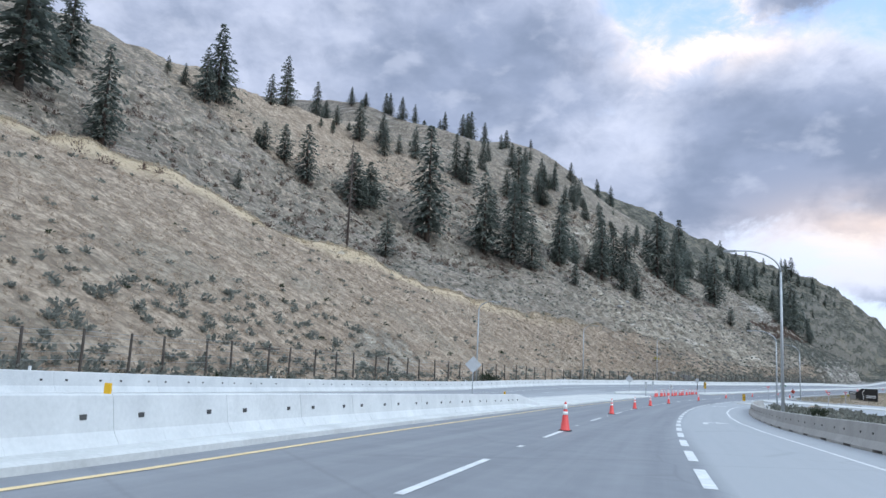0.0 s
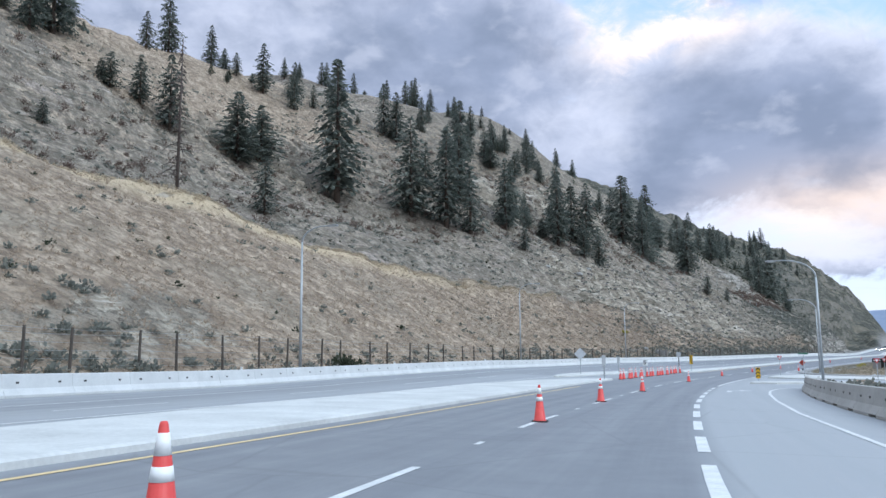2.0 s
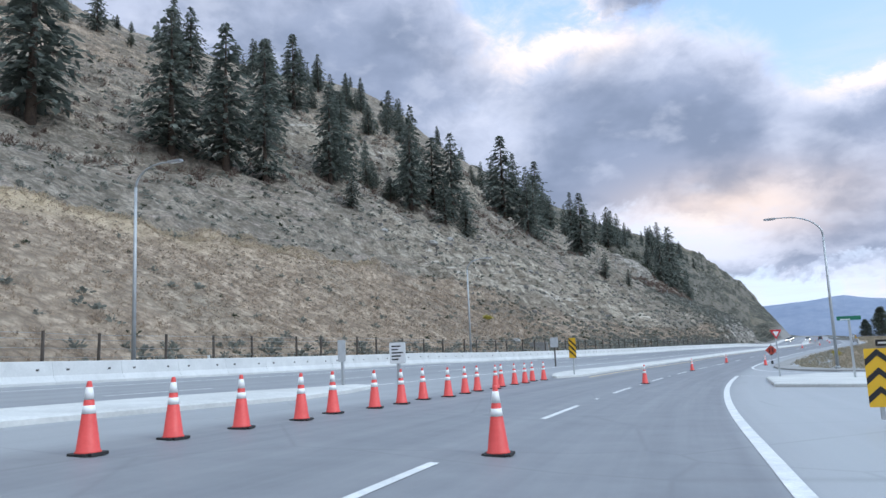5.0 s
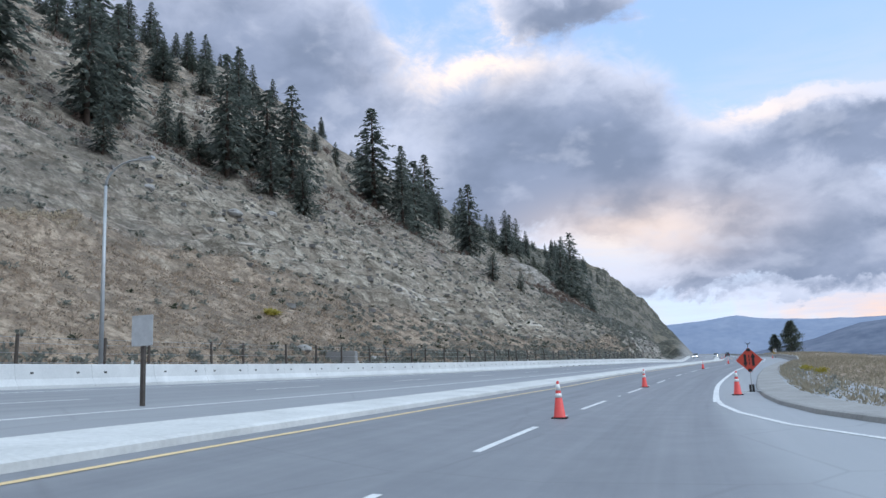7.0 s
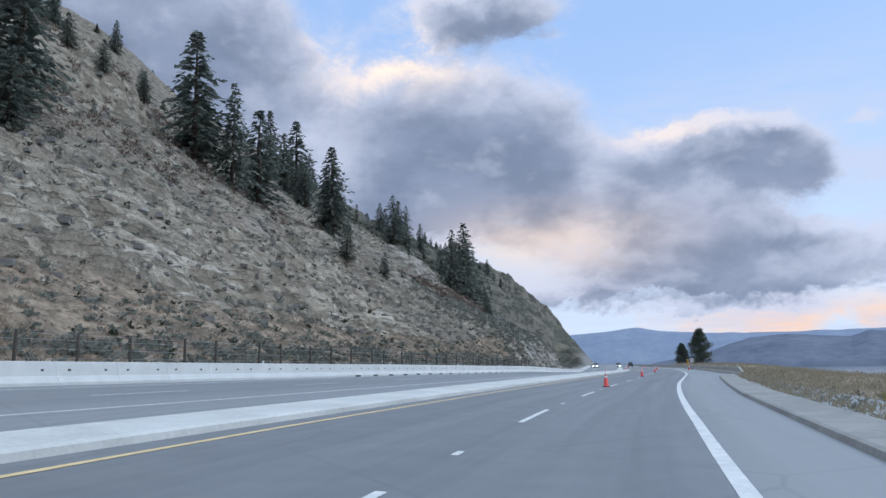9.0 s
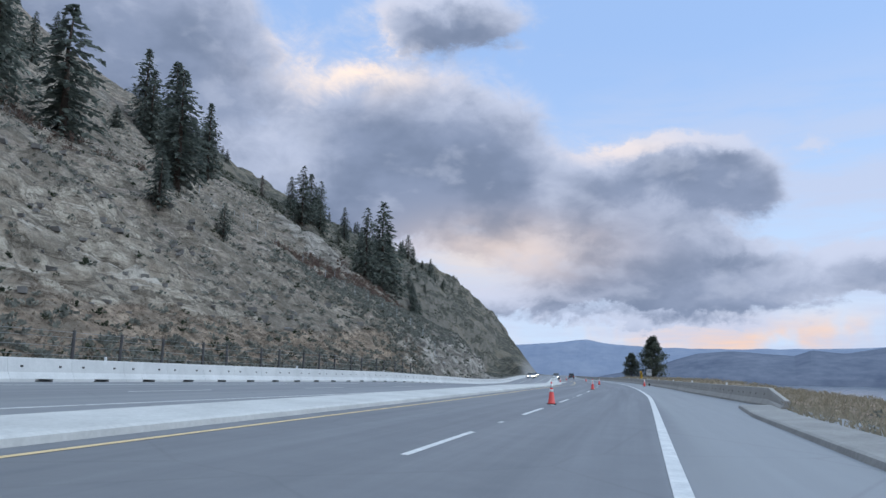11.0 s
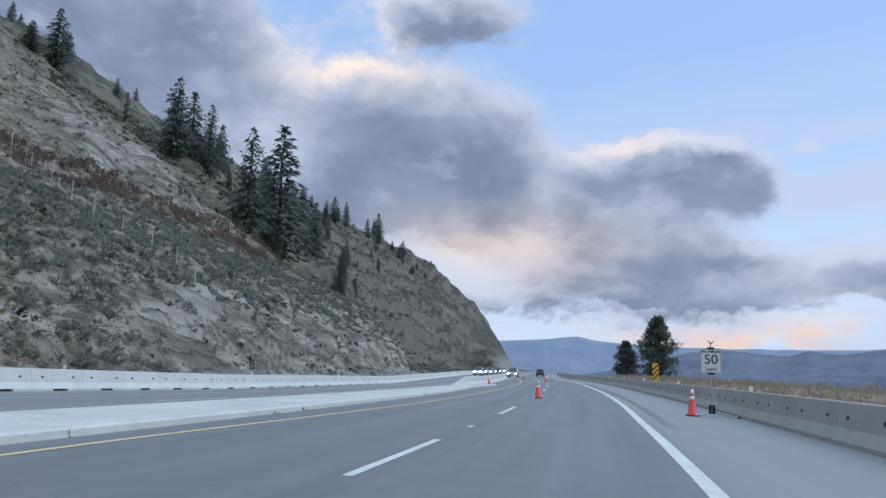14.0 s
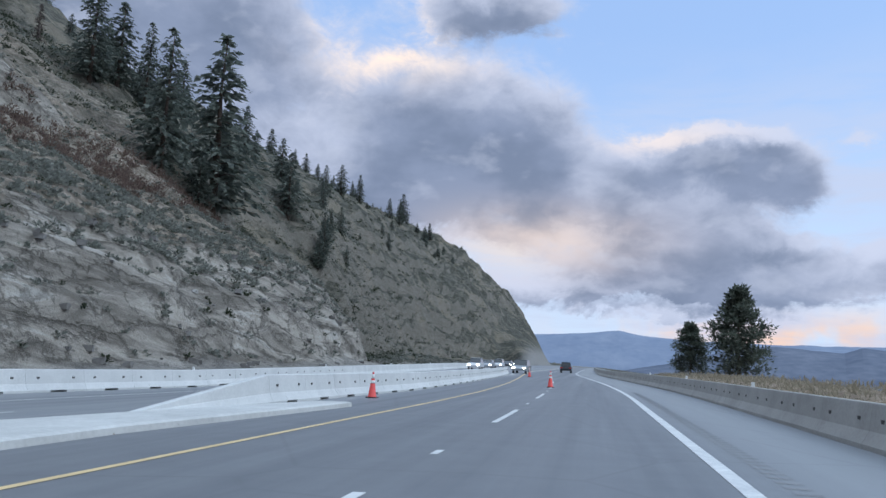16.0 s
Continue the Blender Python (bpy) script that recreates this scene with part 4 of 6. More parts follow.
long_island(138, 368, lambda s: mix(s, [(138, -7.5), (141, -6.9), (160, -6.95), (200, -7.05), (230, -7.0), (280, -7.35), (320, -7.5), (357, -7.4), (368, -6.3)]), lambda s: mix(s, [(138, -7.7), (142, -8.8), (160, -8.5), (200, -8.7), (240, -9.3), (280, -10.0), (302, -10.4), (340, -10.6), (358, -9.8), (368, -6.8)]), 0.14, "long pale concrete median with cracked joints and weeds")
island("side_island", [(107.0, 2.5), (106.8, 4.5), (109.0, 7.0), (113.0, 11.0), (116.0, 10.5), (114.5, 6.5), (112.0, 4.0), (109.2, 2.7)], 0.14, "low concrete splitter island at a side road")
island("side_island", [(131.8, 2.6), (130.4, 5.0), (128.0, 12.0), (124.0, 22.0), (136.0, 22.5), (141.0, 12.5), (145.0, 5.0), (141.0, 2.5)], 0.15, "triangular raised concrete island with rounded kerb")


def apron():
    """The mouth of the side road."""
    verts, faces, pa = [], [], []
    sv = np.arange(84, 166, 3.0)
    for s in sv:
        reach = 60 * smooth(88, 102, s) * (1 - smooth(141, 160, s)) if s < 130 else 60 * (1 - smooth(141, 160, s))
        for f in np.linspace(0, 1, 12):
            o = 6.5 + f * max(0.3, reach)
            x, y = at(s, o)
            verts.append((x, y, max(road_z(s, 0), ground_z(s, min(o, 26)) - 0.15) + 0.03))
    for i in range(len(sv) - 1):
        for j in range(11):
            a = i * 12 + j
            faces.append((a, a + 1, a + 13, a + 12))
    ob = mesh_ob("side_road", verts, faces, ASPHALT)
    fac(ob, "pale", [0.9] * len(verts))
    return tagged(ob, "pale grey asphalt side road", "road", kind="structure")


apron()


def kerb_line(name, pts, label, w=0.35, h=0.13, back=0.9):
    P = [(s, o) for s, o in pts]
    prof = [(0, 0), (0.04, h * 0.8), (0.12, h), (w, h), (w + back, h + 0.03), (w + back, -0.1)]
    verts, faces = [], []
    for i, (s, o) in enumerate(P):
        a, b = P[max(0, i - 1)], P[min(len(P) - 1, i + 1)]
        ds, do = b[0] - a[0], b[1] - a[1]
        l = math.hypot(ds, do)
        ns, no = -do / l, ds / l
        for k, z in prof:
            x, y = at(s + ns * k, o + no * k)
            verts.append((x, y, road_z(s, 1) + z))
    n = len(prof)
    for i in range(len(P) - 1):
        for j in range(n - 1):
            a = i * n + j
            faces.append((a, a + 1, a + n + 1, a + n))
    return tagged(mesh_ob(name, verts, faces, KERB_OLD), label, "kerb", kind="structure")


kerb_line("kerb", [(142, 16), (147, 10), (150.5, 6.8), (153.5, 5.0), (157, 3.7), (160, 3.0), (164, 2.55), (168, 2.4), (173, 2.35), (180, 2.5), (193, 2.75), (202, 2.95), (215, 3.1), (228, 3.4), (242, 3.7), (254, 4.0), (262, 4.6)], "concrete kerb with a worn gravel strip behind it")

# ---------------------------------------------------------------- concrete barriers
BARRIER = [(-0.31, 0.0), (-0.31, 0.09), (-0.17, 0.32), (-0.10, 0.80), (-0.085, 0.82), (0.085, 0.82), (0.10, 0.80), (0.17, 0.32), (0.31, 0.09), (0.31, 0.0)]


def barrier_unit(line, s0, s1, off, mat, slope0=0.0, slope1=0.0, slot=True):
    """One precast unit from s0 to s1, with a drain slot under its middle; slope: height left at that end."""
    L = s1 - s0
    cuts = [(0.0, 0), (0.36, 0), (0.36, 1), (0.64, 1), (0.64, 0), (1.0, 0)] if slot else [(0.0, 0), (1.0, 0)]
    bm = bmesh.new()
    rings = []
    for f, lift in cuts:
        s = s0 + 0.004 + (L - 0.008) * f
        k = 1.0
        if slope0:
            k = slope0 + (1 - slope0) * f
        if slope1:
            k = 1 + (slope1 - 1) * f
        ring = []
        for o, z in BARRIER:
            x, y = at(s, off(s) + o)
            zz = z * k if z > 0.05 else (0.085 if lift else -0.02)
            if lift and 0.05 < z < 0.1:
                zz = 0.1
            ring.append(bm.verts.new((x, y, road_z(s, off(s)) + zz)))
        rings.append(ring)
    n = len(BARRIER)
    for u, v in zip(rings, rings[1:]):
        for j in range(n):
            try:
                bm.faces.new((u[j], u[(j + 1) % n], v[(j + 1) % n], v[j]))
            except ValueError:
                pass
    bm.faces.new(rings[0][::-1])
    bm.faces.new(rings[-1])
    bmesh.ops.recalc_face_normals(bm, faces=bm.faces)
    unit = part("barrier_unit", bm, mat, line)
    return unit


def lift_holes(unit, s0, s1, off, side):
    # dark blocks on the face take the place of shaded recesses
    bm = bmesh.new()
    for f in (0.2, 0.8):
        s = s0 + (s1 - s0) * f
        x, y = at(s, off(s) + side * 0.135)
        m = pose(x, y, road_z(s, off(s)) + 0.52, 0, 0, heading(s))
        box(bm, -0.02, -0.06, -0.035, 0.02, 0.06, 0.035, m)
    part("lifting_hole", bm, HOLE_DARK, unit)


def barrier_line(label, s0, s1, off, mat, side, length=3.0, detail=(-1e9, 1e9), end0=0.0, end1=0.0, slots=True, slot_from=-1e9):
    line = base("concrete_barrier", pose(0, 0, 0), label, "barrier", kind="structure")
    sv = list(np.arange(s0, s1, length))
    for i, s in enumerate(sv):
        e = min(s + length, s1)
        unit = barrier_unit(line, s, e, off, mat, end0 if i == 0 else 0, end1 if i == len(sv) - 1 else 0, slots and s > slot_from and detail[0] < s < detail[1])
        if detail[0] < s < detail[1]:
            lift_holes(unit, s, e, off, side)
    return line


left_off = lambda s: -mix(s, LEFT_EDGE)
barrier_line("long pale concrete barrier below the hillside", -60, 480, left_off, CONCRETE, 1, 3.0, (0, 400), slot_from=225)
med_off = lambda s: mix(s, [(-60, -7.3), (8, -7.55), (29, -8.15), (47, -8.45)])
barrier_line("pale concrete median barrier with a sloped end", -48, 41, med_off, CONCRETE, 1, 3.0, (-5, 50))
barrier_line("sloped end unit of the median barrier", 41.0, 47.5, med_off, CONCRETE, 1, 6.5, (0, 1), 0.0, 0.28, False)
right_off = lambda s: mix(s, [(255, 6.6), (275, 5.6), (290, 5.0), (324, 4.45), (345, 4.5), (366, 4.7), (392, 4.8), (800, 4.9)]) + 0.3 + shift(s)
barrier_line("weathered grey concrete roadside barrier above the lake", 262, 620, right_off, CONCRETE_OLD, -1, 3.0, (262, 420), 0.4, slots=False)
turn_off = lambda s: mix(s, [(-60, 7.2), (24, 6.0), (41, 5.25), (54, 5.0), (66, 5.05), (78, 5.25), (88, 5.65), (95, 6.1)]) + 0.1
barrier_line("curved tan concrete barrier beside the turning lane", -60, 94.5, turn_off, CONCRETE_OLD, -1, 3.3, (5, 95))
med2_off = lambda s: mix(s, [(360, -10.0), (366, -9.1), (372, -8.9), (380, -8.4), (420, -7.0), (800, -6.6)]) + shift(s)
barrier_line("sloped end unit of the bright median barrier", 361, 366, med2_off, CONCRETE, 1, 5.0, (0, 1), 0.06, 0.0, False)
barrier_line("bright new concrete median barrier", 366, 432, med2_off, CONCRETE, 1, 2.5, (360, 440))


def delineator(s, off, z, col, label):
    bm = bmesh.new()
    box(bm, -0.05, -0.02, 0, 0.05, 0.02, 0.16)
    ob = part("delineator", bm, col)
    ob.matrix_basis = place(s, off, 0, z)
    tagged(ob, label, "reflector", "barrier reflectors")


for s in (48, 78):
    delineator(s, turn_off(s), 0.81, SIGN_W, "small white reflector on the barrier top")
for s in range(276, 420, 16):
    delineator(s, right_off(s), 0.81, SIGN_W, "small white reflector on the barrier top")
for s in range(20, 460, 18):
    delineator(s, left_off(s), 0.81, SIGN_W, "small white reflector on the barrier top")
delineator(38, med_off(38), 0.81, SIGN_Y, "yellow reflector on the median barrier")
delineator(9, med_off(9), 0.81, SIGN_Y, "yellow reflector on the median barrier")

# ---------------------------------------------------------------- traffic cones
def traffic_cone():
    root = base("traffic_cone", pose(0, 0, 0), "orange traffic cone with two white bands on black base", "traffic cone", "traffic cones")
    bm = bmesh.new()
    vs = box(bm, -0.19, -0.19, 0.0, 0.19, 0.19, 0.035)
    bmesh.ops.bevel(bm, geom=[e for e in bm.edges if abs(e.verts[0].co.z - e.verts[1].co.z) > 0.01], offset=0.05, segments=2, affect='EDGES')
    part("rubber_base", bm, RUBBER, root)
    r = lambda z: 0.145 + (0.028 - 0.145) * (z - 0.035) / 0.86
    bm = bmesh.new()
    lathe(bm, [(0.16, 0.033), (0.155, 0.05), (r(0.06), 0.06), (r(0.87), 0.87), (r(0.895) * 0.8, 0.895)], 20)
    part("body", bm, ORANGE, root, "orange plastic cone body", True)
    for z0, z1 in ((0.50, 0.60), (0.67, 0.82)):
        bm = bmesh.new()
        lathe(bm, [(r(z0) + 0.003, z0), (r(z1) + 0.003, z1)], 20)
        part("reflective_band", bm, RETRO, root, "white reflective band", True)
    return root


cone = traffic_cone()
cone.matrix_basis = place(23.5, -2.96)
singles = [(44.6, -3.5), (58.5, -3.4), (69.8, -3.25), (82.6, -2.8), (109.2, -2.45), (136.3, -2.85), (158.5, -2.8), (178.8, -2.65), (225.0, -3.0), (259, -2.9), (295.0, -2.75), (334.6, -2.2), (388.2, -2.3), (170.3, 1.6), (324.2, 3.05), (371.6, -7.6), (420, -6.0)]
for i, (s, o) in enumerate(singles):
    copy_thing(cone, place(s, o, (37 * i) % 23 - 11))
for i in range(19):
    s = 103.6 + 1.78 * i + 0.2 * math.sin(3.1 * i)
    copy_thing(cone, place(s, -7.2 - 0.1 * math.sin(2.3 * i) - 0.4 * smooth(122, 134, s), (53 * i) % 31 - 15))

# ---------------------------------------------------------------- street lamps
def street_lamp(s, off, height, reach, side, label, arm=True, lift=0.0):
    root = base("street_lamp", place(s, off, 0, lift), label, "street lamp", "street lamps")
    bm = bmesh.new()
    lathe(bm, [(0.17, 0.0), (0.17, 0.28), (0.10, 0.32), (0.10, 0.34)], 14)
    part("footing", bm, STEEL, root)
    bm = bmesh.new()
    tube(bm, [(0, 0, 0.3), (0, 0, height * 0.5), (0, 0, height)], 0.105, 0.065, 12)
    part("pole", bm, STEEL, root, "", True)
    if arm:
        bm = bmesh.new()
        pts = [(side * reach * math.sin(a) ** 1.0 * 0.0 + side * reach * (1 - math.cos(a)), 0, height + reach * 0.62 * math.sin(a)) for a in np.linspace(0, math.pi / 2, 9)]
        pts.append((side * reach * 1.25, 0, height + reach * 0.62))
        tube(bm, pts, 0.06, 0.035, 10)
        part("arm", bm, STEEL, root, "curved steel arm", True)
        bm = bmesh.new()
        x0, x1 = side * reach * 1.2, side * (reach * 1.2 + 0.75)
        box(bm, min(x0, x1), -0.14, height + reach * 0.62 - 0.07, max(x0, x1), 0.14, height + reach * 0.62 + 0.05)
        bmesh.ops.bevel(bm, geom=bm.edges[:], offset=0.03, segments=2, affect='EDGES')
        head = part("lamp_head", bm, STEEL, root)
        bm = bmesh.new()
        box(bm, min(x0, x1) + 0.15, -0.1, height + reach * 0.62 - 0.085, max(x0, x1) - 0.12, 0.1, height + reach * 0.62 - 0.068)
        part("lens", bm, SIGN_W, head)
    return root


for s, o in ((83.2, -24.6), (127, -24.6), (166, -24.4)):
    street_lamp(s, o, 9.0, 1.6, 1, "tall pale steel lamp post behind the barrier")
street_lamp(49.0, 6.05, 9.1, 2.1, -1, "tall grey street lamp with a curved arm behind the barrier")
street_lamp(102.0, 7.6, 7.9, 2.2, -1, "tall grey street lamp with a curved arm on the verge")
street_lamp(152.5, 6.6, 8.6, 2.2, -1, "tall grey street lamp with a curved arm by the kerb")
street_lamp(190.0, 34.0, 8.0, 2.0, -1, "distant grey street lamp with a curved arm")

# ---------------------------------------------------------------- signs
def text(word, size, mat, parent, m, name="lettering"):
    cu = bpy.data.curves.new(name, 'FONT')
    cu.body = word
    cu.size = size
    cu.align_x, cu.align_y = 'CENTER', 'CENTER'
    cu.extrude = 0.002
    cu.offset = 0.004 * size
    tmp = bpy.data.objects.new(name, cu)
    scene.collection.objects.link(tmp)
    dg = bpy.context.evaluated_depsgraph_get()
    me = bpy.data.meshes.new_from_object(tmp.evaluated_get(dg))
    bpy.data.objects.remove(tmp)
    me.materials.clear()
    me.materials.append(mat)
    ob = new(name, me)
    ob.parent = parent
    ob.matrix_basis = m
    return ob


FACE = pose(0, -0.012, 0, 90)


def rrect(w, h, r=0.04, z=0.0):
    out = []
    for cx, cz, a0 in ((w / 2 - r, h / 2 - r, 0), (-w / 2 + r, h / 2 - r, 90), (-w / 2 + r, -h / 2 + r, 180), (w / 2 - r, -h / 2 + r, 270)):
        for k in range(4):
            a = radians(a0 + 30 * k)
            out.append((cx + r * math.cos(a), cz + r * math.sin(a) + z))
    return out


def portable_stand(root, h):
    """A folding sign stand: a spring box, a mast and four feet."""
    bm = bmesh.new()
    box(bm, -0.09, -0.07, 0.12, -0.01, 0.07, 0.36)
    box(bm, 0.01, -0.07, 0.12, 0.09, 0.07, 0.36)
    box(bm, -0.1, -0.08, 0.09, 0.1, 0.08, 0.13)
    part("spring_box", bm, RUBBER, root)
    bm = bmesh.new()
    tube(bm, [(0, 0.02, 0.3), (0, 0.02, h)], 0.022, 0.018, 8)
    part("mast", bm, STEEL, root)
    for x, y in ((-0.55, -0.45), (0.75, -0.35), (-0.6, 0.5), (0.6, 0.55)):
        bm = bmesh.new()
        tube(bm, [(0.06 * (1 if x > 0 else -1), 0, 0.14), (x, y, 0.03)], 0.022, 0.018, 8)
        leg = part("leg", bm, STEEL, root)
        bm = bmesh.new()
        tube(bm, [(x * 0.96, y * 0.96, 0.036), (x * 1.06, y * 1.06, 0.014)], 0.028, 0.028, 8)
        part("rubber_foot", bm, RUBBER, leg)


def clamp(root, z):
    bm = bmesh.new()
    box(bm, -0.1, -0.03, z - 0.03, 0.1, 0.035, z + 0.03)
    part("clamp", bm, RUBBER, root)


def speed_sign(s, off):
    root = base("speed_limit_sign", place(s, off, -6), "white temporary speed sign reading MAXIMUM 50 km/h on tripod stand", "road sign")
    portable_stand(root, 1.35)
    zc = 1.72
    bm = bmesh.new()
    plate(bm, rrect(0.62, 0.78, 0.04, zc), -0.006, 0.006)
    face = part("panel", bm, SIGN_W, root)
    bm = bmesh.new()
    o, i = rrect(0.60, 0.76, 0.04, zc), rrect(0.575, 0.735, 0.035, zc)
    a = [bm.verts.new((x, -0.009, z)) for x, z in o]
    b = [bm.verts.new((x, -0.009, z)) for x, z in i]
    for k in range(len(o)):
        bm.faces.new((a[k], a[(k + 1) % len(o)], b[(k + 1) % len(o)], b[k]))
    part("border", bm, SIGN_K, face)
    for word, size, z in (("MAXIMUM", 0.115, zc + 0.28), ("50", 0.42, zc + 0.03), ("km/h", 0.16, zc - 0.26)):
        text(word, size, SIGN_K, face, pose(0, -0.012, z, 90))
    clamp(root, zc + 0.39)
    clamp(root, zc - 0.40)
    flags(root, zc + 0.42)


def flags(root, z):
    bm = bmesh.new()
    tube(bm, [(0, 0, z), (0, 0, z + 0.16)], 0.012, 0.012, 6)
    for x in (-0.09, 0.09):
        tube(bm, [(0, 0, z + 0.1), (x, 0, z + 0.2)], 0.016, 0.01, 6)
    part("flag_holder", bm, RUBBER, root)


def diamond_sign(s, off):
    root = base("roadwork_sign", place(s, off, -4), "orange diamond roadwork sign with two black arrows on tripod stand", "road sign")
    portable_stand(root, 0.9)
    zc = 1.27
    h = 0.47
    bm = bmesh.new()
    plate(bm, [(0, zc - h), (h, zc), (0, zc + h), (-h, zc)], -0.006, 0.006)
    face = part("panel", bm, SIGN_O, root)
    for x, up in ((-0.14, False), (0.14, True)):
        bm = bmesh.new()
        k = 1 if up else -1
        plate(bm, [(x - 0.045, zc - 0.22 * k), (x + 0.045, zc - 0.22 * k), (x + 0.045, zc + 0.09 * k), (x + 0.085, zc + 0.09 * k), (x, zc + 0.26 * k), (x - 0.085, zc + 0.09 * k), (x - 0.045, zc + 0.09 * k)], -0.012, -0.008)
        part("arrow_print", bm, SIGN_K, face)
    for z in (-0.13, 0.0, 0.13):
        bm = bmesh.new()
        box(bm, -0.02, -0.012, zc + z - 0.05, 0.02, -0.008, zc + z + 0.05)
        part("dash_print", bm, SIGN_K, face)
    for z in (zc - h + 0.09, zc + h - 0.09):
        bm = bmesh.new()
        plate(bm, [(-0.09, z - 0.05), (0.09, z - 0.05), (0.05, z + 0.06), (-0.05, z + 0.06)], -0.02, 0.02)
        part("corner_clamp", bm, RUBBER, root)
    flags(root, zc + h)


def post_bar(root, h, mat=STEEL, w=0.06):
    bm = bmesh.new()
    box(bm, -w / 2, 0.008, 0, w / 2, 0.008 + w, h)
    part("post", bm, mat, root)


def chevron_board(s, off, lift, w, h, z0, label, up=False, turn=0.0, flip=1):
    """A yellow board with black slanted bars, or pointing up."""
    root = base("hazard_marker_sign", place(s, off, turn, lift), label, "road sign")
    post_bar(root, z0 + h * 0.9)
    bm = bmesh.new()
    plate(bm, rrect(w, h, 0.02, z0 + h / 2), -0.005, 0.005)
    face = part("panel", bm, SIGN_Y, root)
    if up:
        for k in range(3):
            z = z0 + 0.06 + k * h / 3.15
            bm = bmesh.new()
            plate(bm, [(-w / 2, z), (0, z + 0.17), (w / 2, z), (w / 2, z + 0.11), (0, z + 0.28), (-w / 2, z + 0.11)], -0.011, -0.007)
            part("black_stripe", bm, SIGN_K, face)
    else:
        n = 4
        for k in range(n):
            z = z0 + (k - 0.12) * h / (n - 0.45)
            t = 0.125
            pts = [(-w / 2, z + (w if flip > 0 else 0)), (-w / 2, z + t + (w if flip > 0 else 0)), (w / 2, z + t + (0 if flip > 0 else w)), (w / 2, z + (0 if flip > 0 else w))]
            pts = [(x, min(z0 + h, max(z0, zz))) for x, zz in pts]
            if len(set(pts)) < 4 or max(p[1] for p in pts) - min(p[1] for p in pts) < 0.05:
                continue
            bm = bmesh.new()
            plate(bm, pts, -0.011, -0.007)
            part("black_stripe", bm, SIGN_K, face)


def yield_sign(s, off, h, size, label, turn=0.0, lift=0.0):
    root = base("yield_sign", place(s, off, turn, lift), label, "road sign", "yield signs")
    post_bar(root, h + size * 0.9, STEEL, 0.07)
    bm = bmesh.new()
    plate(bm, [(0, h), (size / 2, h + size * 0.87), (-size / 2, h + size * 0.87)], -0.006, 0.006)
    face = part("panel", bm, SIGN_R, root)
    bm = bmesh.new()
    plate(bm, [(0, h + size * 0.24), (size * 0.27, h + size * 0.72), (-size * 0.27, h + size * 0.72)], -0.011, -0.007)
    part("white_centre", bm, SIGN_W, face)
    return root


def board(name, s, off, w, h, z0, front, label, turn=0.0, lift=0.0, wood=False, bars=0):
    root = base(name, place(s, off, turn, lift), label, "road sign")
    post_bar(root, z0 + h * 0.9, POST_WOOD if wood else STEEL, 0.09)
    bm = bmesh.new()
    plate(bm, rrect(w, h, 0.03, z0 + h / 2), -0.006, 0.006)
    face = part("panel", bm, front, root)
    for k in range(bars):
        bm = bmesh.new()
        box(bm, -w * 0.36, -0.011, z0 + h * (0.2 + 0.62 * k / max(1, bars - 1)) - 0.02, w * (0.2 + 0.15 * ((k * 7) % 3 - 1)), -0.007, z0 + h * (0.2 + 0.62 * k / max(1, bars - 1)) + 0.02)
        part("writing_bar", bm, SIGN_K if front is not SIGN_G else SIGN_W, face)
    return root


speed_sign(324.3, 3.65)
diamond_sign(170.7, 2.12)
chevron_board(140.6, -7.2, 0.13, 0.41, 1.1, 0.9, "yellow and black striped hazard board on the median", flip=1, turn=-6)
chevron_board(113.5, 2.95, 0.13, 0.38, 0.95, 0.2, "yellow board with black upward chevrons on a splitter island", up=True)
chevron_board(348.6, 4.75, 0.1, 0.38, 1.08, 0.80, "yellow and black striped hazard board behind the barrier", flip=-1)
yield_sign(140.5, 3.15, 1.85, 0.55, "red and white yield sign leaning on a grey post", 6, 0.13)
yield_sign(150, 14.0, 1.7, 0.6, "small red and white yield sign by the side road", -10)
yield_sign(128, 13.0, 1.5, 0.6, "small red and white yield sign on the island", 12, 0.13)
board("sign_back", 155.4, -12.4, 0.62, 0.75, 1.45, SIGN_BACK, "blank grey back of a road sign on wooden post", 0, 0.0, True)
board("sign_back", 123.0, -11.6, 0.3, 0.75, 0.8, SIGN_BACK, "tall narrow grey sign seen from behind", 0, 0.13)
board("notice_sign", 119.6, -8.0, 0.5, 0.6, 1.0, SIGN_W, "white notice board with rows of dark writing", 0, 0.0, False, 5)
board("sign_back", 98.9, -7.6, 0.3, 0.8, 1.0, SIGN_BACK, "narrow grey sign back at the median nose", 0, 0.13)
board("street_name_sign", 136.5, 6.0, 0.95, 0.18, 2.5, SIGN_G, "green street name sign on a post", 0, 0.13, False, 1)


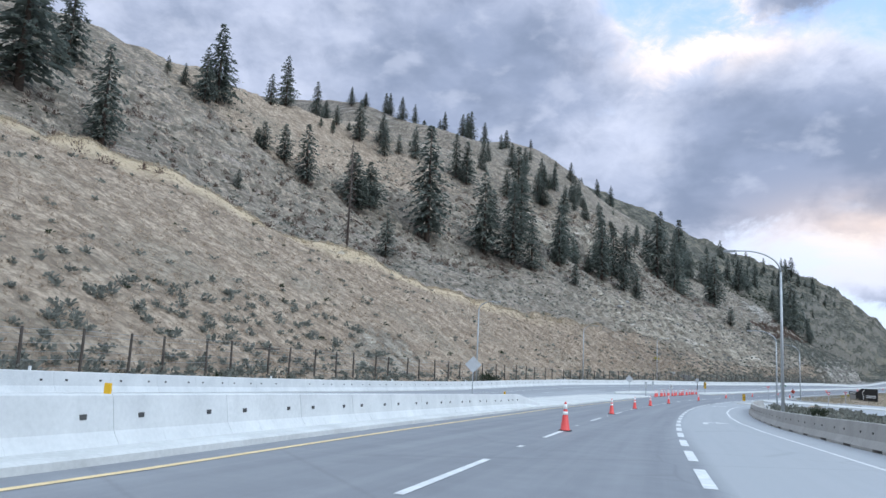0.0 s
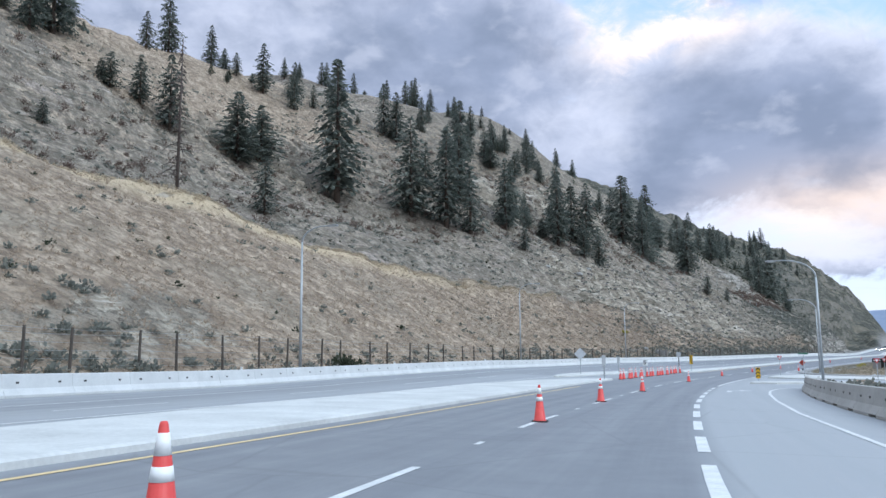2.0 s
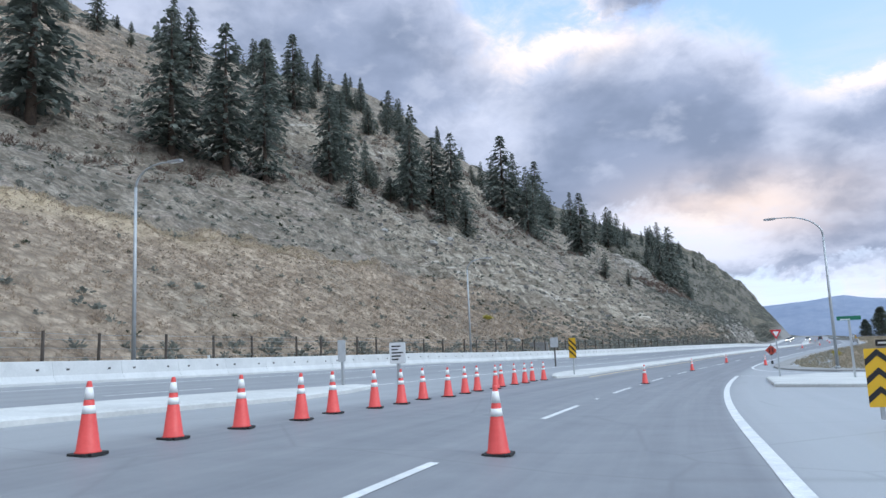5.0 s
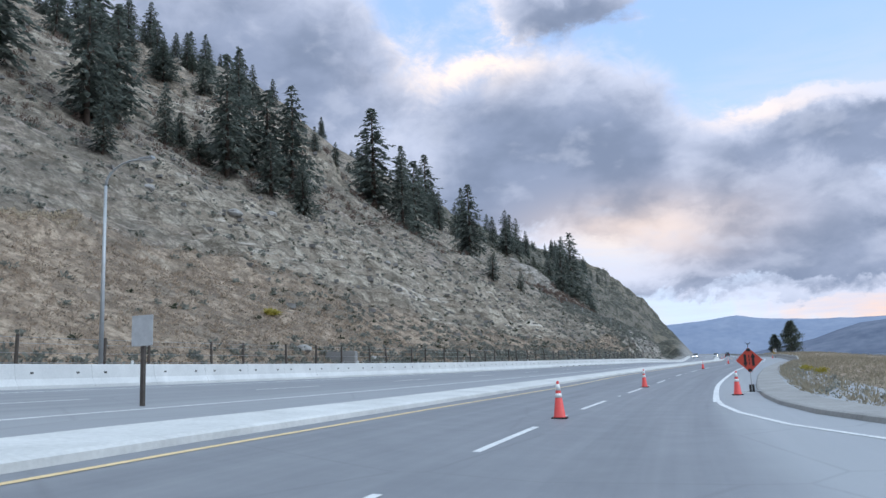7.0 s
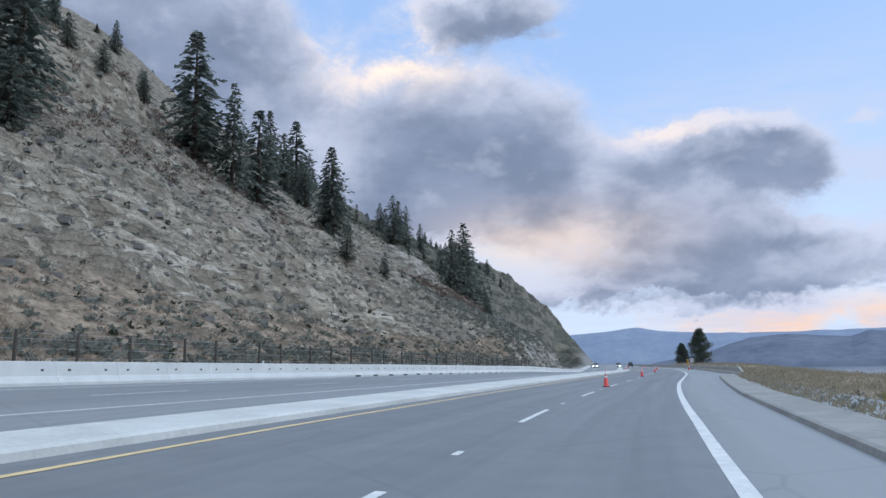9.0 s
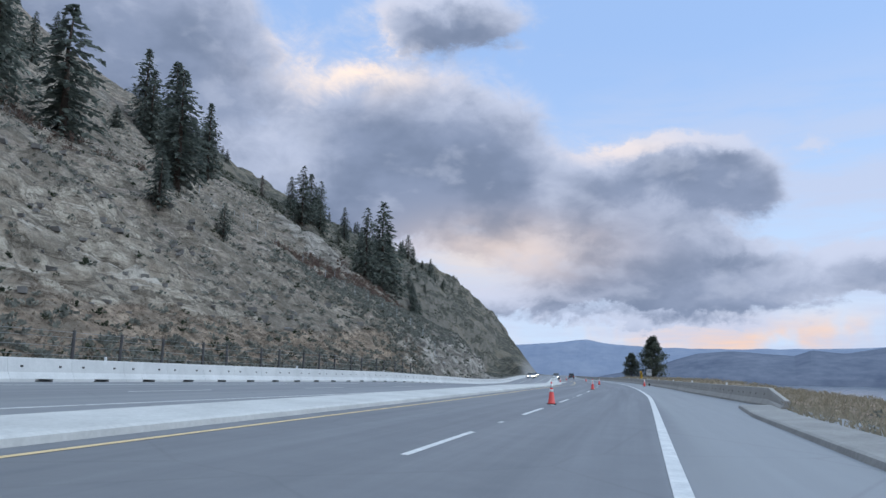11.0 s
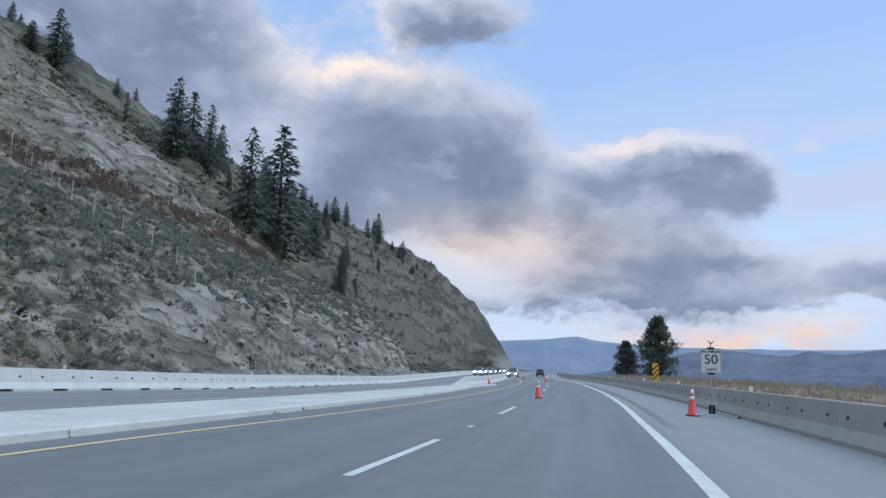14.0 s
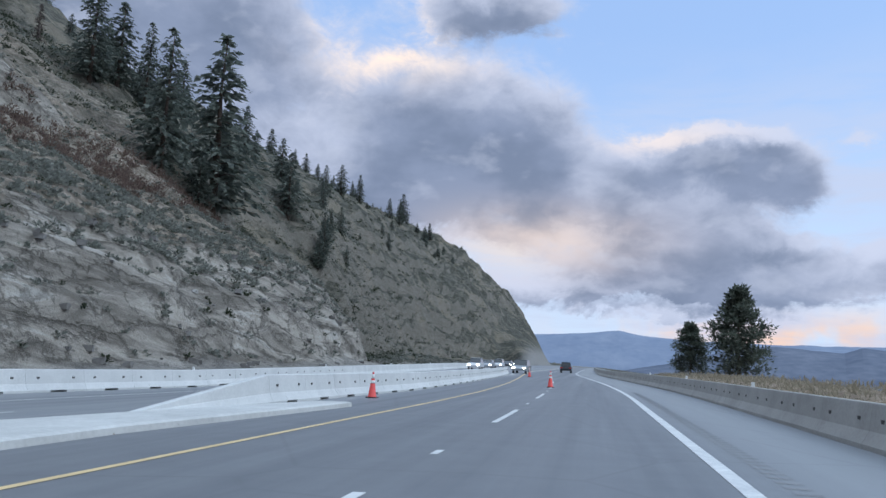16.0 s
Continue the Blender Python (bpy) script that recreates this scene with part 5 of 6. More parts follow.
def landmark_sign(s, off):
    root = base("landmark_sign", place(s, off, -14), "black roadside landmark sign with a wavy white line", "sign")
    bm = bmesh.new()
    plate(bm, [(-1.6, 0.0), (2.6, 0.0), (2.6, 2.5), (-0.4, 2.5), (-1.6, 1.5)], -0.15, 0.15)
    slab = part("panel", bm, SIGN_K, root)
    bm = bmesh.new()
    wave = [(-0.15, 0.3), (0.0, 0.8), (-0.25, 1.3), (-0.3, 1.7), (0.1, 2.05), (0.15, 2.35)]
    tube(bm, [(x, -0.16, z) for x, z in wave], 0.06, 0.05, 6)
    part("white_wave", bm, SIGN_W, slab)
    for z in (0.75, 1.05):
        bm = bmesh.new()
        box(bm, 0.4, -0.165, z - 0.07, 2.3, -0.152, z + 0.07)
        part("writing_bar", bm, SIGN_W, slab)
    bm = bmesh.new()
    box(bm, -2.9, -0.1, 1.15, -1.5, 0.1, 1.75)
    name = part("name_board", bm, SIGN_K, root)
    bm = bmesh.new()
    box(bm, -2.7, -0.112, 1.36, -1.7, -0.102, 1.54)
    part("writing_bar", bm, SIGN_W, name)
    bm = bmesh.new()
    box(bm, -2.8, -0.2, -0.2, -1.62, 0.2, 1.14)
    part("base_block", bm, KERB_OLD, root)


landmark_sign(182, 13.3)


def diamond_back(s, off, size, h, label):
    root = base("sign_back", place(s, off, 8, 0), label, "road sign")
    post_bar(root, h + size * 0.5, STEEL, 0.07)
    bm = bmesh.new()
    plate(bm, [(0, h - size), (size, h), (0, h + size), (-size, h)], -0.006, 0.006)
    part("panel", bm, SIGN_BACK, root)


diamond_back(49.8, -13.6, 0.58, 2.45, "grey diamond sign seen from behind on a steel post")
diamond_back(108.0, -11.6, 0.55, 1.9, "pale diamond sign seen from behind on the island")


def map_sign(s, off):
    root = base("direction_sign", place(s, off, 0), "large black direction sign with a white curving road line", "road sign")
    for x in (-1.2, 1.2):
        bm = bmesh.new()
        box(bm, x - 0.07, 0.02, 0, x + 0.07, 0.16, 2.7)
        part("post", bm, POST_WOOD, root)
    bm = bmesh.new()
    plate(bm, [(-1.6, 1.0), (1.7, 1.0), (1.7, 2.5), (-0.5, 2.5), (-0.9, 2.1), (-1.6, 2.1)], -0.02, 0.02)
    face = part("panel", bm, SIGN_K, root)
    bm = bmesh.new()
    pts = [(0.0, 1.05), (0.05, 1.5), (-0.25, 1.8), (-0.2, 2.15), (0.1, 2.4)]
    for (x0, z0), (x1, z1) in zip(pts, pts[1:]):
        plate(bm, [(x0 - 0.05, z0), (x0 + 0.05, z0), (x1 + 0.05, z1), (x1 - 0.05, z1)], -0.03, -0.024)
    part("road_line_print", bm, SIGN_W, face)
    bm = bmesh.new()
    box(bm, -1.45, -0.03, 1.5, -0.75, -0.024, 1.68)
    part("writing_bar", bm, SIGN_W, face)


map_sign(146.0, 24.0)

# ---------------------------------------------------------------- wildlife fence
def fence():
    root = base("wildlife_fence", pose(0, 0, 0), "tall wire fence on dark weathered posts", "fence")
    off = lambda s: -(mix(s, LEFT_EDGE) + mix(s, [(-60, 7.5), (60, 7.0), (140, 5.5), (250, 4.6), (330, 4.0)]))
    sv = list(np.arange(-20, 318, 3.6))
    tops = []
    for i, s in enumerate(sv):
        s += 0.5 * math.sin(i * 2.7)
        x, y = at(s, off(s))
        z = ground_z(s, off(s))
        tops.append((x, y, z))
        bm = bmesh.new()
        lean = 0.06 * math.sin(i * 5.1)
        tube(bm, [(x, y, z - 0.2), (x + lean, y, z + 2.25)], 0.085, 0.07, 7)
        part("post", bm, POST_WOOD if s < 240 else DARK_STEEL, root)
    for h in (0.3, 0.7, 1.1, 1.5, 1.9, 2.15):
        bm = bmesh.new()
        for a, b in zip(tops, tops[1:]):
            tube(bm, [(a[0], a[1], a[2] + h), (b[0], b[1], b[2] + h)], 0.012, 0.012, 3, False)
        part("wire", bm, STEEL, root)
    # a braced gate frame
    for s in (47.0,):
        x0, y0 = at(s, off(s))
        x1, y1 = at(s + 3.2, off(s + 3.2))
        bm = bmesh.new()
        z0 = ground_z(s, off(s)) + 1.9
        tube(bm, [(x0, y0, z0), (x1, y1, z0)], 0.05, 0.05, 6)
        part("brace", bm, POST_WOOD, root)
    # fence climbing the slope
    for i in range(26):
        d = 29 + i * 2.6
        s = 356 + i * 0.9 + 2.0 * math.sin(i * 0.8)
        x, y = at(s, -d)
        z = ground_z(s, -d)
        bm = bmesh.new()
        tube(bm, [(x, y, z - 0.2), (x, y, z + 2.0)], 0.06, 0.05, 6)
        part("post", bm, STEEL, root, "pale grey post on the slope")


fence()

# ---------------------------------------------------------------- trees
def crown_mesh(name, seed, height, radius, start, whorls, per, mat, droop, puff=1.0):
    """Needle sprays set along drooping limbs, whorl by whorl."""
    rnd = random.Random(seed)
    verts, faces = [], []

    def spray(p, d, size):
        side = d.cross(Vector((0, 0, 1)))
        if side.length < 0.01:
            side = Vector((1, 0, 0))
        side.normalize()
        side = (side + Vector((0, 0, rnd.uniform(-0.7, 0.7)))).normalized()
        w = size * rnd.uniform(0.3, 0.55)
        tip = p + d * size + Vector((0, 0, -0.25 * size * droop))
        i = len(verts)
        verts.extend([p - d * size * 0.25, p + side * w + d * size * 0.2, tip, p - side * w + d * size * 0.25])
        faces.append((i, i + 1, i + 2))
        faces.append((i, i + 2, i + 3))

    for k in range(whorls):
        t = k / (whorls - 1)
        z = height * (start + (1 - start) * t ** 0.92)
        r = radius * (1 - t) ** 0.75 * (0.55 + 0.45 * min(1, t * 7)) * rnd.uniform(0.72, 1.12) + 0.12
        n = max(3, int(per * (1 - 0.55 * t) * rnd.uniform(0.8, 1.2)))
        a0 = rnd.uniform(0, 6.28)
        for j in range(n):
            a = a0 + 6.283 * j / n + rnd.uniform(-0.35, 0.35)
            L = r * rnd.uniform(0.55, 1.15)
            up = rnd.uniform(-0.1, 0.25) - 0.32 * droop * (1 - t)
            d = Vector((math.cos(a), math.sin(a), up)).normalized()
            m = max(3, int(L / 0.15))
            for q in range(m):
                f = (q + rnd.random()) / m
                f = 0.15 + 0.85 * f
                p = Vector((0, 0, z + rnd.uniform(-0.12, 0.12))) + d * L * f - Vector((0, 0, 0.35 * droop * f * f * L * 0.5))
                dd = (d + Vector((rnd.uniform(-0.8, 0.8), rnd.uniform(-0.8, 0.8), rnd.uniform(-0.6, 0.4)))).normalized()
                spray(p, dd, puff * rnd.uniform(0.24, 0.46) * (0.75 + 0.35 * (1 - f)))
    me = bpy.data.meshes.new(name)
    me.from_pydata([tuple(v) for v in verts], [], faces)
    me.materials.append(mat)
    return me


def conifer(seed, height, radius, start, whorls, per, mat, droop, label, puff=1.0, name="conifer_tree"):
    root = base(name, pose(0, 0, 0), label, "tree", "hillside trees")
    rnd = random.Random(seed + 100)
    bm = bmesh.new()
    bend = [(0.12 * rnd.uniform(-1, 1) * f, 0.12 * rnd.uniform(-1, 1) * f, height * f) for f in (0.0, 0.2, 0.45, 0.7, 1.0)]
    bend[0] = (0, 0, -0.6)
    tube(bm, bend, height * 0.017 + 0.05, 0.02, 8)
    for k in range(10):
        z = height * (start * 0.6 + 0.8 * k / 10)
        a = rnd.uniform(0, 6.28)
        l = radius * 0.7 * (1 - k / 12)
        tube(bm, [(0, 0, z), (math.cos(a) * l * 0.6, math.sin(a) * l * 0.6, z + 0.05), (math.cos(a) * l, math.sin(a) * l, z - 0.12 * l)], 0.04, 0.012, 5, False)
    part("trunk", bm, BARK, root, "", True)
    me = crown_mesh("crown", seed, height, radius, start, whorls, per, mat, droop, puff)
    crown = new("crown", me)
    crown.parent = root
    return root


def pine(seed, height, radius, mat, label):
    """A full-crowned pine: stout limbs that each carry a few rounded masses of needles."""
    root = base("pine_tree", pose(0, 0, 0), label, "tree", "hillside trees")
    r_ = random.Random(seed)
    bm = bmesh.new()
    tube(bm, [(0, 0, -0.6), (0.05, 0.03, height * 0.4), (-0.05, 0.04, height * 0.97)], 0.24, 0.03, 8)
    verts, faces = [], []
    for k in range(44):
        f = 0.10 + 0.88 * (k / 43) ** 0.9
        a = k * 2.4 + r_.uniform(-0.5, 0.5)
        prof = 0.72 + 0.28 * smooth(0.08, 0.3, f) - 0.82 * smooth(0.45, 1.02, f)
        l = radius * prof * r_.uniform(0.72, 1.12)
        z = height * f
        tip = Vector((math.cos(a) * l, math.sin(a) * l, z + l * r_.uniform(0.0, 0.3)))
        tube(bm, [(0, 0, z), tuple(tip * 0.5 + Vector((0, 0, z * 0.5))), tuple(tip)], 0.05, 0.015, 5, False)
        for g in (0.45, 0.75, 1.0):
            c = Vector((0, 0, z)).lerp(tip, g)
            size = (0.55 + 0.42 * (1 - f)) * r_.uniform(0.8, 1.25)
            for _ in range(75):
                d = Vector((r_.gauss(0, 1), r_.gauss(0, 1), r_.gauss(0, 0.6))).normalized()
                q = c + d * size * r_.random() ** 0.5
                side = d.cross(Vector((r_.uniform(-1, 1), r_.uniform(-1, 1), 1))).normalized() * 0.12
                e = d * r_.uniform(0.22, 0.42) + Vector((0, 0, 0.06))
                i = len(verts)
                verts.extend([tuple(q - side), tuple(q + side), tuple(q + e)])
                faces.append((i, i + 1, i + 2))
    part("trunk", bm, BARK, root, "", True)
    me = bpy.data.meshes.new("crown")
    me.from_pydata(verts, [], faces)
    me.materials.append(mat)
    crown = new("crown", me)
    crown.parent = root
    return root


KINDS = [conifer(1, 10, 2.9, 0.08, 34, 9, NEEDLES, 1.0, "dark green fir on the dry slope"),
         conifer(2, 10, 2.4, 0.12, 32, 8, NEEDLES, 1.1, "narrow dark green fir on the dry slope"),
         conifer(3, 10, 3.4, 0.06, 34, 10, NEEDLES, 0.9, "broad bushy dark green fir on the slope"),
         conifer(4, 10, 2.9, 0.22, 26, 8, NEEDLES_PINE, 0.4, "open-crowned green pine on the hillside", 1.1),
         conifer(5, 10, 2.6, 0.10, 30, 7, NEEDLES, 1.2, "ragged dark fir with gaps in its crown")]
PINE = pine(6, 10, 2.8, NEEDLES_PINE, "bushy dark green pine above the lake")
for ob in (*KINDS, PINE):
    ob.matrix_basis = place(560, -170, 0, -0.2)
_used = set()


def plant(kind, s, d, h, wide=1.0, i=0):
    h *= spread(s, d)
    m = place(s, -d, (i * 67) % 360, -0.15) @ Matrix.Diagonal((wide * h / 10, wide * h / 10, h / 10, 1))
    if kind not in _used:
        _used.add(kind)
        kind.matrix_basis = m
        return kind
    return copy_thing(kind, m)


# station, distance left, height
TREES_A = [(79, 83, 16), (72, 91, 15), (124, 120, 14), (129, 123, 15), (123, 126, 4), (121, 129, 5), (155, 141, 10), (161, 144, 12), (135, 130, 6), (137, 129, 5), (137, 101, 15), (134, 105, 6), (130, 107, 7), (172, 146, 9), (177, 148, 7), (147, 96, 21), (177, 131, 9), (153, 97, 17), (163, 87, 20), (134, 73, 10), (190, 135, 8), (190, 127, 7), (198, 118, 7), (179, 81, 17), (207, 117, 10), (208, 113, 11), (183, 74, 15), (188, 71, 16), (111, 90, 4), (129, 108, 7)]
TREES_B = [(197, 92, 12), (202, 85, 13), (207, 74, 12), (214, 77, 11), (241, 116, 14), (262, 121, 12), (260, 117, 14), (267, 111, 13), (276, 106, 10), (229, 77, 8), (231, 73, 13), (202, 65, 4.5), (233, 66, 10), (242, 80, 16), (246, 77, 17), (248, 73, 15), (240, 65, 13), (275, 93, 6), (278, 88, 6), (294, 92, 6), (299, 84, 17), (303, 78, 16), (329, 100, 13), (326, 84, 24), (333, 88, 9), (346, 74, 14), (312, 58, 8), (350, 77, 10)]
TREES_C = [(274, 143, 8), (276, 137, 8), (266, 123, 9), (288, 134, 6), (338, 72, 6), (323, 54, 5), (364, 132, 8), (382, 96, 14), (407, 110, 17), (412, 122, 15), (447, 66, 17.5), (460, 64, 23), (452, 62, 12), (463, 93, 14.5), (471, 93, 11), (479, 92, 14.5), (454, 128, 11), (466, 130, 11), (485, 75, 12), (481, 104, 10), (515, 106, 11), (462, 48, 4), (461, 43, 4), (522, 109, 8), (607, 123, 9), (531, 118, 8), (549, 101, 9), (590, 132, 7)]
TREES_D = [(646, 85, 7), (634, 77, 7), (665, 84, 8), (650, 70, 6), (656, 75, 6), (645, 63, 5), (660, 99, 3), (634, 97, 4), (604, 93, 3), (610, 90, 4), (629, 90, 3), (661, 88, 3), (667, 85, 3), (668, 72, 5), (662, 64, 4), (658, 59, 4), (591, 97, 4), (577, 100, 4), (587, 100, 5), (568, 85, 8), (607, 86, 7), (586, 86, 7)]
# the row of small pines on the far grassy ridge
TREES_E = [(337 + 2.6 * i + 3 * math.sin(i * 2.1), 302 - 7.4 * i + 4 * math.sin(i * 3.7), 9 + 2.5 * math.sin(i * 5.3)) for i in range(16)]

n_tree = 0
for rows_ in (TREES_A, TREES_B, TREES_C, TREES_D, TREES_E):
    for s, d, h in rows_:
        k = (n_tree * 7 + int(s)) % 10
        kind = KINDS[(0, 1, 2, 0, 4, 1, 2, 4, 0, 1)[k]] if h > 7 or d < 110 else KINDS[(3, 0, 3, 1, 3, 2, 3, 4, 3, 0)[k]]
        plant(kind, s, d, h, (1.12 if h > 9 else 1.2) + 0.16 * math.sin(n_tree * 2.3), n_tree)
        n_tree += 1
rnd = random.Random(21)


def thicket(n, s0, s1, d0, d1, h0, h1, kinds):
    global n_tree
    for _ in range(n):
        plant(rnd.choice(kinds), rnd.uniform(s0, s1), rnd.uniform(d0, d1), rnd.uniform(h0, h1), rnd.uniform(0.9, 1.25), n_tree)
        n_tree += 1


thicket(8, 180, 300, 104, 126, 6, 11, KINDS)
thicket(4, 208, 240, 72, 88, 6, 10, KINDS[:3])
thicket(18, 160, 300, 128, 147, 4, 8, KINDS)
thicket(10, 275, 320, 112, 134, 6, 11, KINDS)
thicket(30, 340, 640, 150, 235, 5, 9, KINDS)
thicket(8, 340, 440, 112, 145, 5, 9, KINDS)
thicket(8, 20, 95, 100, 134, 6, 12, KINDS)
thicket(8, 365, 410, 88, 112, 7, 13, KINDS[:3])
thicket(22, 470, 560, 62, 104, 5, 11, KINDS)
thicket(16, 560, 660, 60, 100, 2.5, 5, KINDS)
thicket(30, 560, 760, 90, 128, 3, 6, KINDS)
p = plant(PINE, 448, -18.5, 12.5, 1.05, 3)
p2 = plant(PINE, 452, -13.0, 6.0, 1.1, 5)
p2["label"] = "small bushy pine beside a taller one"


def snag(s, d, h, label):
    root = base("dead_tree", place(s, -d), label, "tree", "hillside trees")
    r_ = random.Random(int(s))
    bm = bmesh.new()
    tube(bm, [(0, 0, -0.5), (0.05, 0, h * 0.5), (0.0, 0.1, h)], 0.24, 0.03, 8)
    part("trunk", bm, SNAG_BARK, root, "", True)
    for k in range(60):
        f = k / 60
        z = h * (0.10 + 0.87 * f)
        a = r_.uniform(0, 6.28)
        l = r_.uniform(0.9, 2.6) * (1 - 0.75 * f)
        d_ = r_.uniform(-0.6, 0.0)
        bm = bmesh.new()
        tip = Vector((math.cos(a) * l, math.sin(a) * l, z + d_ * l))
        mid = Vector((math.cos(a) * l * 0.5, math.sin(a) * l * 0.5, z + 0.05))
        tube(bm, [(0, 0, z), tuple(mid), tuple(tip)], 0.09, 0.04, 4, False)
        for _ in range(4):
            q = mid.lerp(tip, r_.uniform(-0.4, 0.9))
            tube(bm, [tuple(q), tuple(q + Vector((r_.uniform(-0.5, 0.5), r_.uniform(-0.5, 0.5), r_.uniform(-0.7, -0.1))))], 0.04, 0.02, 3, False)
        part("branch", bm, SNAG_BARK, root)


snag(109, 61.5, 20, "tall dead bare fir on the grassy crest")
snag(336, 92, 14, "thin dead trunk among the firs")
snag(468, 110, 9, "thin dead trunk among the firs")

# ---------------------------------------------------------------- brush, grass, stones
def scatter(name, n, where, shape, mat, label, category, seed):
    r_ = random.Random(seed)
    verts, faces = [], []
    for _ in range(n):
        q = where(r_)
        if q is None:
            continue
        s, off = q
        x, y = at(s, off)
        shape(r_, Vector((x, y, ground_z(s, off))), verts, faces)
    ob = mesh_ob(name, verts, faces, mat)
    return tagged(ob, label, category, kind="stuff")


def bush(size0, size1, blades, flat=0.75, thin=0.5):
    def f(r_, p, verts, faces):
        size = r_.uniform(size0, size1)
        for _ in range(blades):
            a, e = r_.uniform(0, 6.283), r_.uniform(0.05, 1.45)
            d = Vector((math.cos(a) * math.cos(e), math.sin(a) * math.cos(e), math.sin(e) * flat + 0.05))
            c = p + d * size * r_.uniform(0.2, 0.8)
            side = Vector((r_.uniform(-1, 1), r_.uniform(-1, 1), r_.uniform(-0.6, 0.6))).normalized()
            k = min(size, 0.85) * r_.uniform(0.14, 0.27)
            i = len(verts)
            verts.extend([tuple(c - d * k), tuple(c + side * k * thin), tuple(c + d * k), tuple(c - side * k * thin)])
            faces.append((i, i + 1, i + 2, i + 3))
    return f


def tuft(h0, h1, blades, spread=0.25):
    def f(r_, p, verts, faces):
        h = r_.uniform(h0, h1)
        for _ in range(blades):
            a = r_.uniform(0, 6.283)
            b = p + Vector((r_.uniform(-1, 1), r_.uniform(-1, 1), 0)) * spread
            w = Vector((math.sin(a), -math.cos(a), 0)) * 0.045
            tip = b + Vector((math.cos(a) * 0.75 * h, math.sin(a) * 0.75 * h, h * r_.uniform(0.7, 1.1)))
            i = len(verts)
            verts.extend([tuple(b - w - Vector((0, 0, 0.08))), tuple(b + w - Vector((0, 0, 0.08))), tuple(tip)])
            faces.append((i, i + 1, i + 2))
    return f


def chunk(size0, size1):
    def f(r_, p, verts, faces):
        k = r_.uniform(size0, size1)
        i = len(verts)
        for z in (-0.5, 0.5):
            for y in (-0.5, 0.5):
                for x in (-0.5, 0.5):
                    verts.append((p.x + k * (x * 1.3 + r_.uniform(-0.22, 0.22)), p.y + k * (y * 1.3 + r_.uniform(-0.22, 0.22)), p.z + k * (z * 0.8 + 0.15 + r_.uniform(-0.2, 0.2))))
        for a, b, c, d in ((0, 2, 3, 1), (4, 5, 7, 6), (0, 1, 5, 4), (2, 6, 7, 3), (0, 4, 6, 2), (1, 3, 7, 5)):
            faces.append((i + a, i + b, i + c, i + d))
    return f


def on_sage(r_):
    s = r_.uniform(-5, 560)
    d = 27 + 95 * r_.random() ** 1.5
    if d < crest(s) and s < 200 and r_.random() > 0.16:
        return None
    if rock_face(s, d) > 0.5 and r_.random() > 0.45:
        return None
    return s, -d


def on_gold(r_):
    s = r_.uniform(-10, 215)
    d = r_.uniform(26, crest(s) + 2)
    return s, -d


def on_russet(r_):
    s = r_.uniform(140, 345)
    return s, -r_.uniform(26, crest(s) + 1)


def on_fence(r_):
    s = r_.uniform(0, 345)
    if s < 130 and r_.random() > 0.35:
        return None
    return s, -(26.5 + 5 * r_.random() ** 1.4)


def on_field(r_):
    s = r_.uniform(150, 470)
    return s, mix(s, VERGE) + 0.1 + 36 * r_.random() ** 1.7


scatter("dark_shrubs", 3200, on_sage, bush(0.3, 0.8, 20, 0.75, 0.8), SHRUB_DARK, "low dark shrubs between the sagebrush", "shrub", 18)
scatter("sagebrush", 13000, on_sage, bush(0.4, 1.05, 20, 0.7, 0.9), SAGE, "grey-green sagebrush over the dry slope", "brush", 5)
scatter("sagebrush", 1500, on_fence, bush(0.45, 1.05, 24, 0.75, 0.8), SAGE, "taller grey sagebrush along the fence", "brush", 6)
scatter("sagebrush", 420, lambda r_: (r_.uniform(-5, 80), -(27 + 16 * r_.random() ** 1.4)), bush(0.5, 1.2, 30, 0.8, 0.8), SAGE, "rounded grey sagebrush at the foot of the grassy slope", "brush", 23)
scatter("sagebrush", 420, lambda r_: (r_.uniform(10, 96), 7.2 + 14 * r_.random() ** 1.6), bush(0.5, 1.1, 34, 0.8, 0.8), SAGE, "grey sagebrush behind the curved barrier", "brush", 7)
scatter("dry_grass", 20000, on_gold, bush(0.28, 0.62, 10, 0.8, 0.45), STRAW, "golden dry grass covering the slope", "grass", 8)
scatter("dry_grass", 13000, on_russet, bush(0.2, 0.5, 11, 0.6, 0.55), STRAW_TAN, "russet dry grass at the foot of the slope", "grass", 9)
scatter("dry_grass", 13000, on_field, bush(0.25, 0.6, 12, 0.95, 0.3), STRAW_FIELD, "tall dry yellow grass above the lake", "grass", 10)
scatter("dry_grass", 5000, lambda r_: (r_.uniform(90, 330), -(95 + 42 * r_.random())), tuft(0.4, 0.9, 5, 0.6), STRAW, "pale dry grass on the upper slope", "grass", 11)
scatter("dry_grass", 5200, lambda r_: (lambda s: (s, -(crest(s) + r_.uniform(-1.6, 1.6))))(r_.uniform(0, 185)), bush(0.35, 0.65, 12, 0.9, 0.4), STRAW_CREST, "dry grass along the crest, coloured bright as if backlit", "grass", 22)
scatter("bare_shrubs", 950, lambda r_: (r_.uniform(60, 330), -(68 + 40 * r_.random())), bush(0.9, 2.0, 70, 1.0, 0.4), SHRUB_RED, "bare reddish-brown shrubs among the trees", "shrub", 12)
scatter("bare_shrubs", 900, lambda r_: (r_.uniform(365, 480), -(52 + 12 * r_.random())), bush(0.7, 1.7, 55, 1.0, 0.4), SHRUB_RED, "bare red-brown shrubs above the rock face", "shrub", 13)
